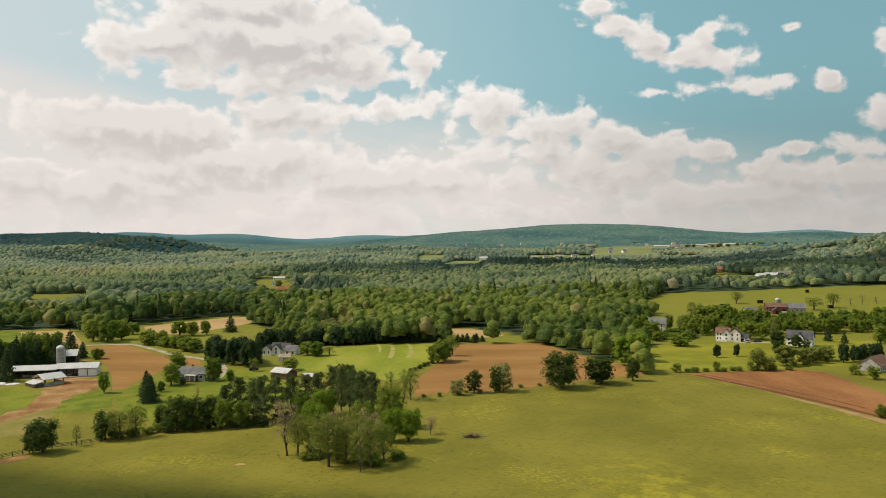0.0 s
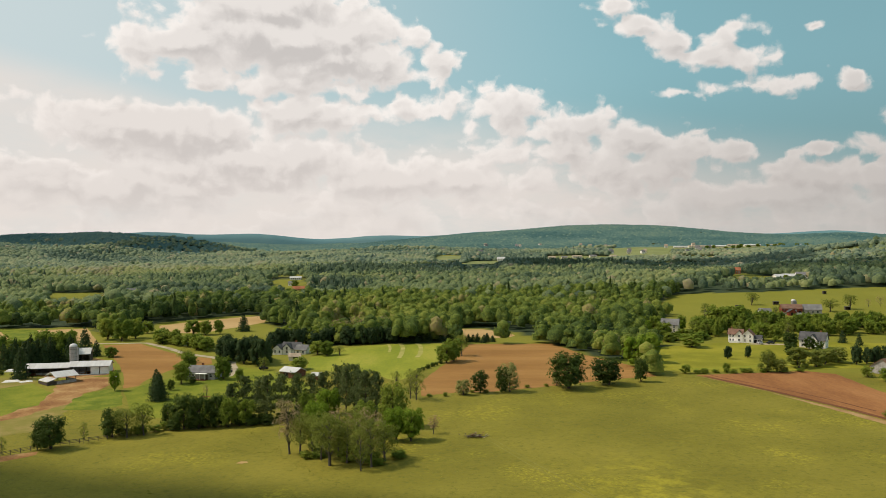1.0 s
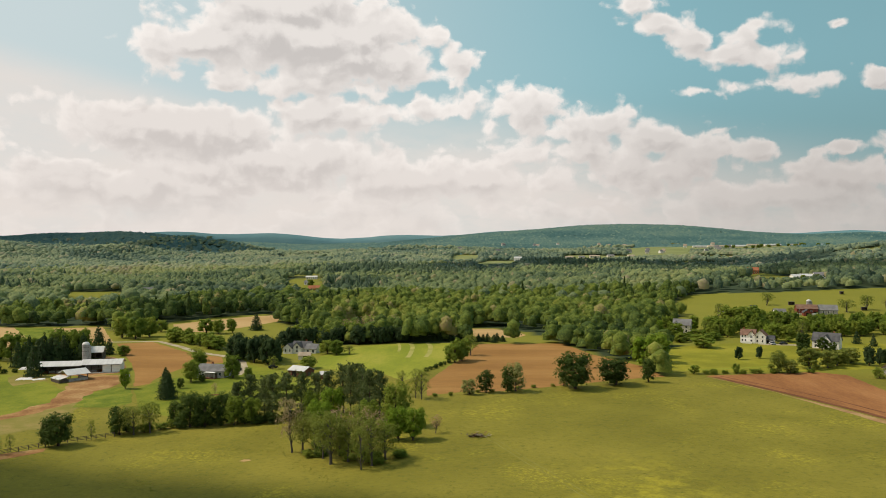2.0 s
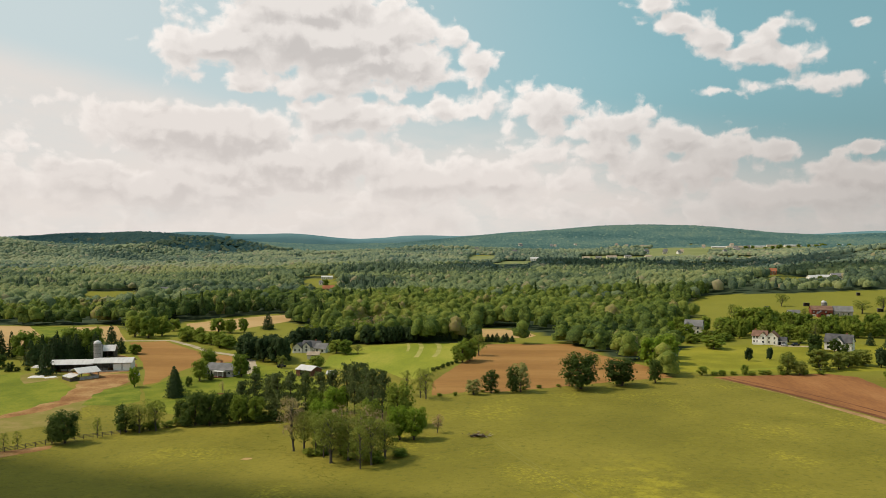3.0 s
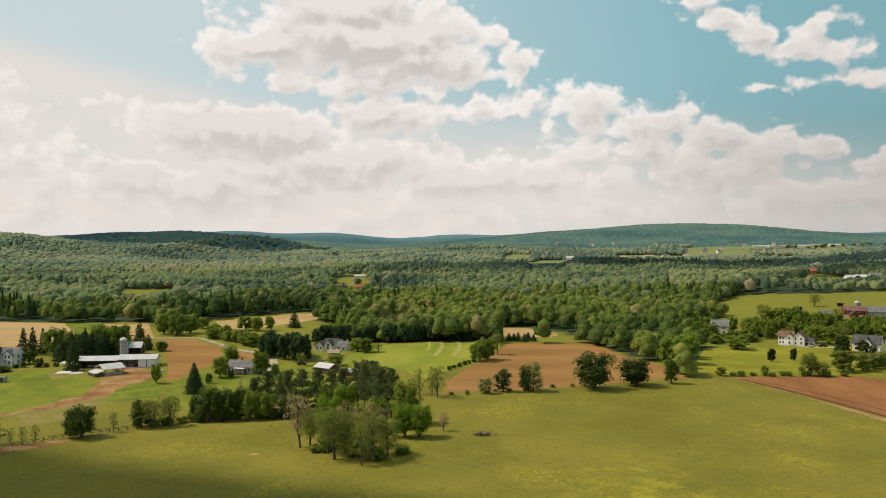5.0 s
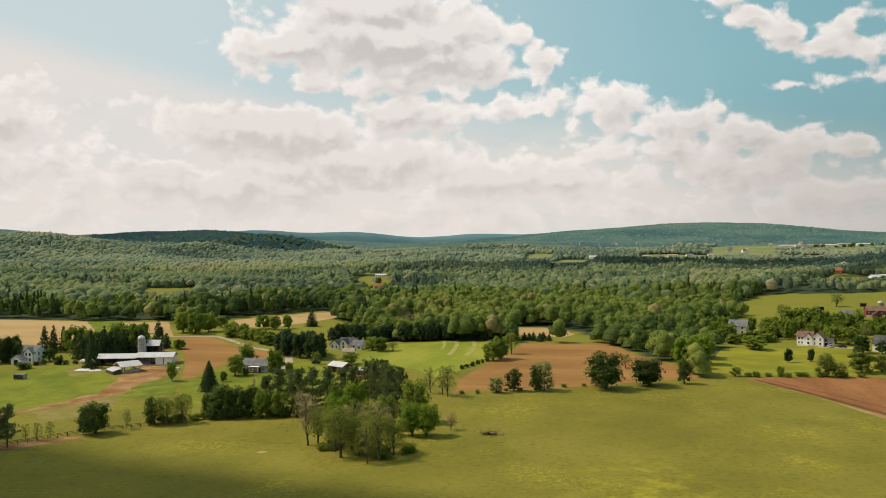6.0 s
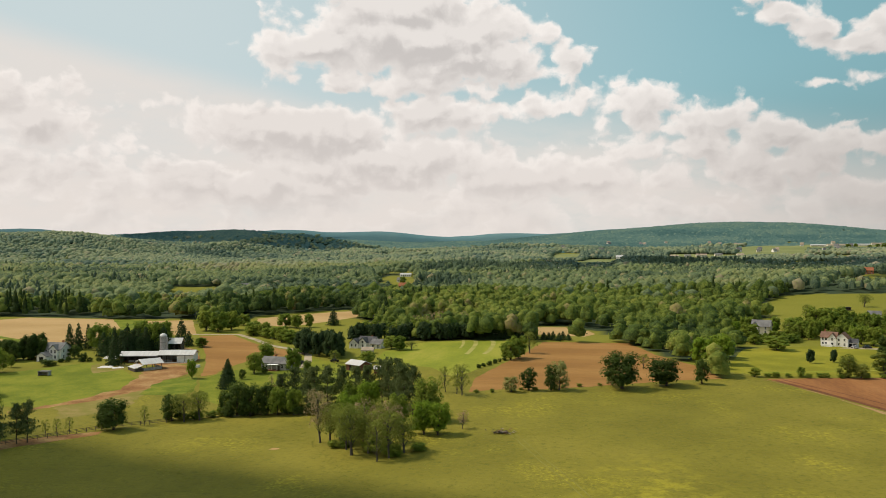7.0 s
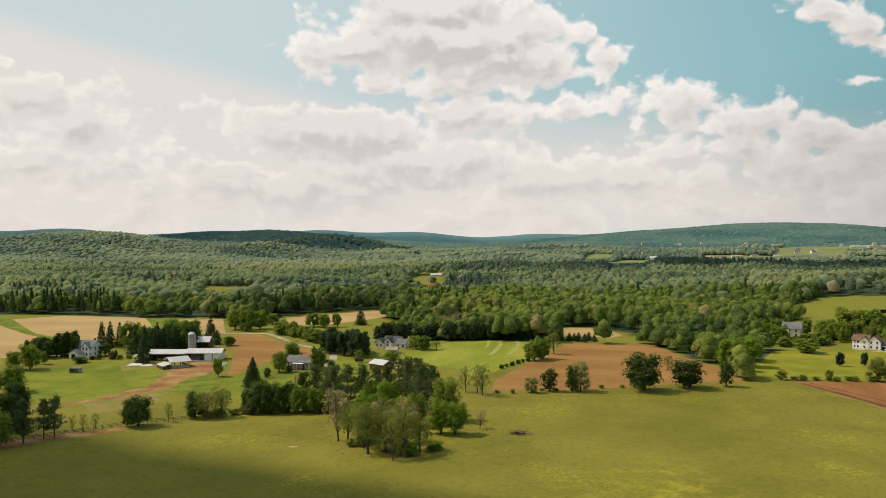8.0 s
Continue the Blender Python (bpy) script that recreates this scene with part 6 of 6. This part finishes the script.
def tufts(name, outline_lo, outline_hi, count, seed):
    """Grass tussocks of the near meadow: three blades fans each."""
    rng = np.random.default_rng(seed)
    x, y = rng.uniform(outline_lo[0], outline_hi[0], count), rng.uniform(outline_lo[1], outline_hi[1], count)
    clump = np.array([noise.noise((a * 0.06, b * 0.06, 9.0)) + 0.6 * noise.noise((a * 0.3, b * 0.3, 2.0)) for a, b in zip(x, y)])
    # rank growth along a swale
    swale = np.full(count, 99.0)
    for (x0, y0), (x1, y1) in (((-60, 247), (-31, 198)), ((-31, 198), (-12, 170)), ((-66, 231), (-50, 224)), ((8, 227), (19, 231)), ((-85, 208), (-74, 192)), ((-78, 204), (-66, 186))):
        u = np.clip(((x - x0) * (x1 - x0) + (y - y0) * (y1 - y0)) / ((x1 - x0) ** 2 + (y1 - y0) ** 2), 0, 1)
        swale = np.minimum(swale, np.hypot(x - x0 - u * (x1 - x0), y - y0 - u * (y1 - y0)))
    keep = clump + rng.normal(0, 0.25, count) + 0.9 * np.exp(-(swale / 2.2) ** 2) > 0.05
    for o in FIELD_OUTLINES:
        keep &= ~inside(o, x, y)
    x, y = x[keep], y[keep]
    rank = np.exp(-(swale[keep] / 1.8) ** 2)
    n = len(x)
    z = height(x, y)
    s = rng.uniform(0.10, 0.22, n) * rng.uniform(0.7, 1.3, n) * (1 + 0.7 * rank) * np.where(rng.random(n) < 0.05, 1.4, 1.0)
    verts, faces = [], []
    base = np.stack([x, y, z], -1)
    for k in range(3):
        a = rng.uniform(0, 6.28, n)
        out = np.stack([np.cos(a), np.sin(a), np.zeros(n)], -1) * s[:, None]
        lean = np.stack([np.cos(a + 1.6), np.sin(a + 1.6), np.zeros(n)], -1) * (s * rng.uniform(-0.5, 0.5, n))[:, None]
        up = np.array((0, 0, 1.0)) * (s * rng.uniform(0.12, 0.30, n))[:, None]
        verts.append(np.stack([base - out, base + out, base + out * 0.3 + up + lean], 1).reshape(-1, 3))
    verts = np.concatenate(verts)
    me = mesh_from(name, verts, np.arange(len(verts)).reshape(-1, 3), TUSSOCK, np.tile(np.repeat(rng.random(n) * (1 - 0.4 * rank), 3), 3))
    return tagged(new(name, me), "rough tussocks of meadow grass and weeds", "grass", kind="stuff")


TUSSOCK = foliage("tussock_grass", [(0.074, 0.084, 0.017), (0.110, 0.112, 0.020), (0.152, 0.142, 0.025), (0.205, 0.180, 0.034)], 0.45, True)
tufts("meadow_grass", (-135, 125), (150, 340), 70000, 31)


def cloud(x, y, z, a, b, c, turn, label, seed):
    """A cumulus out of view overhead, put there to throw its shadow on the land."""
    bm = bmesh.new()
    bmesh.ops.create_icosphere(bm, subdivisions=4, radius=1)
    for v in bm.verts:
        q = v.co.copy()
        v.co = q * (1 + 0.25 * noise.fractal(q * 1.6 + Vector((seed, 0, 0)), 0.9, 2.0, 4))
        v.co = Vector((v.co.x * a, v.co.y * b, max(v.co.z, -0.35) * c))
    me = bpy.data.meshes.new("cloud")
    bm.to_mesh(me)
    bm.free()
    me.shade_smooth()
    me.materials.append(CLOUD)
    ob = tagged(new("cloud", me), label, "cloud", kind="structure")
    ob.matrix_basis = pose(x, y, z, 0, 0, turn)


CLOUD = surface("cloud_white", [(0.80, 0.80, 0.80), (0.86, 0.86, 0.86), (0.90, 0.90, 0.90)], 90, 20, rough=1.0, bump=0)


def over(x, y, z):
    """The place at height z from which the sun's shadow falls on a place of the land."""
    s = (z - float(height(x, y))) / to_sun.z
    return x + to_sun.x * s, y + to_sun.y * s, z


# the meadow's cloud is unseen, added only to darken the near grass
cloud(*over(-114, 151, 1500), 200, 65, 40, -20, "unseen white cloud added to shade the near meadow", 3)
cloud(*over(-1240, 2800, 1560), 400, 230, 110, 0, "white cumulus cloud high over the hills", 8)
cloud(*over(300, 1540, 1480), 380, 150, 60, 4, "white cumulus cloud high over the valley", 11)
cloud(*over(560, 1180, 1450), 170, 120, 50, 30, "small white cumulus cloud high over the valley", 14)
cloud(*over(-850, 2540, 1500), 190, 130, 60, 12, "small white cumulus cloud high over the hills", 5)
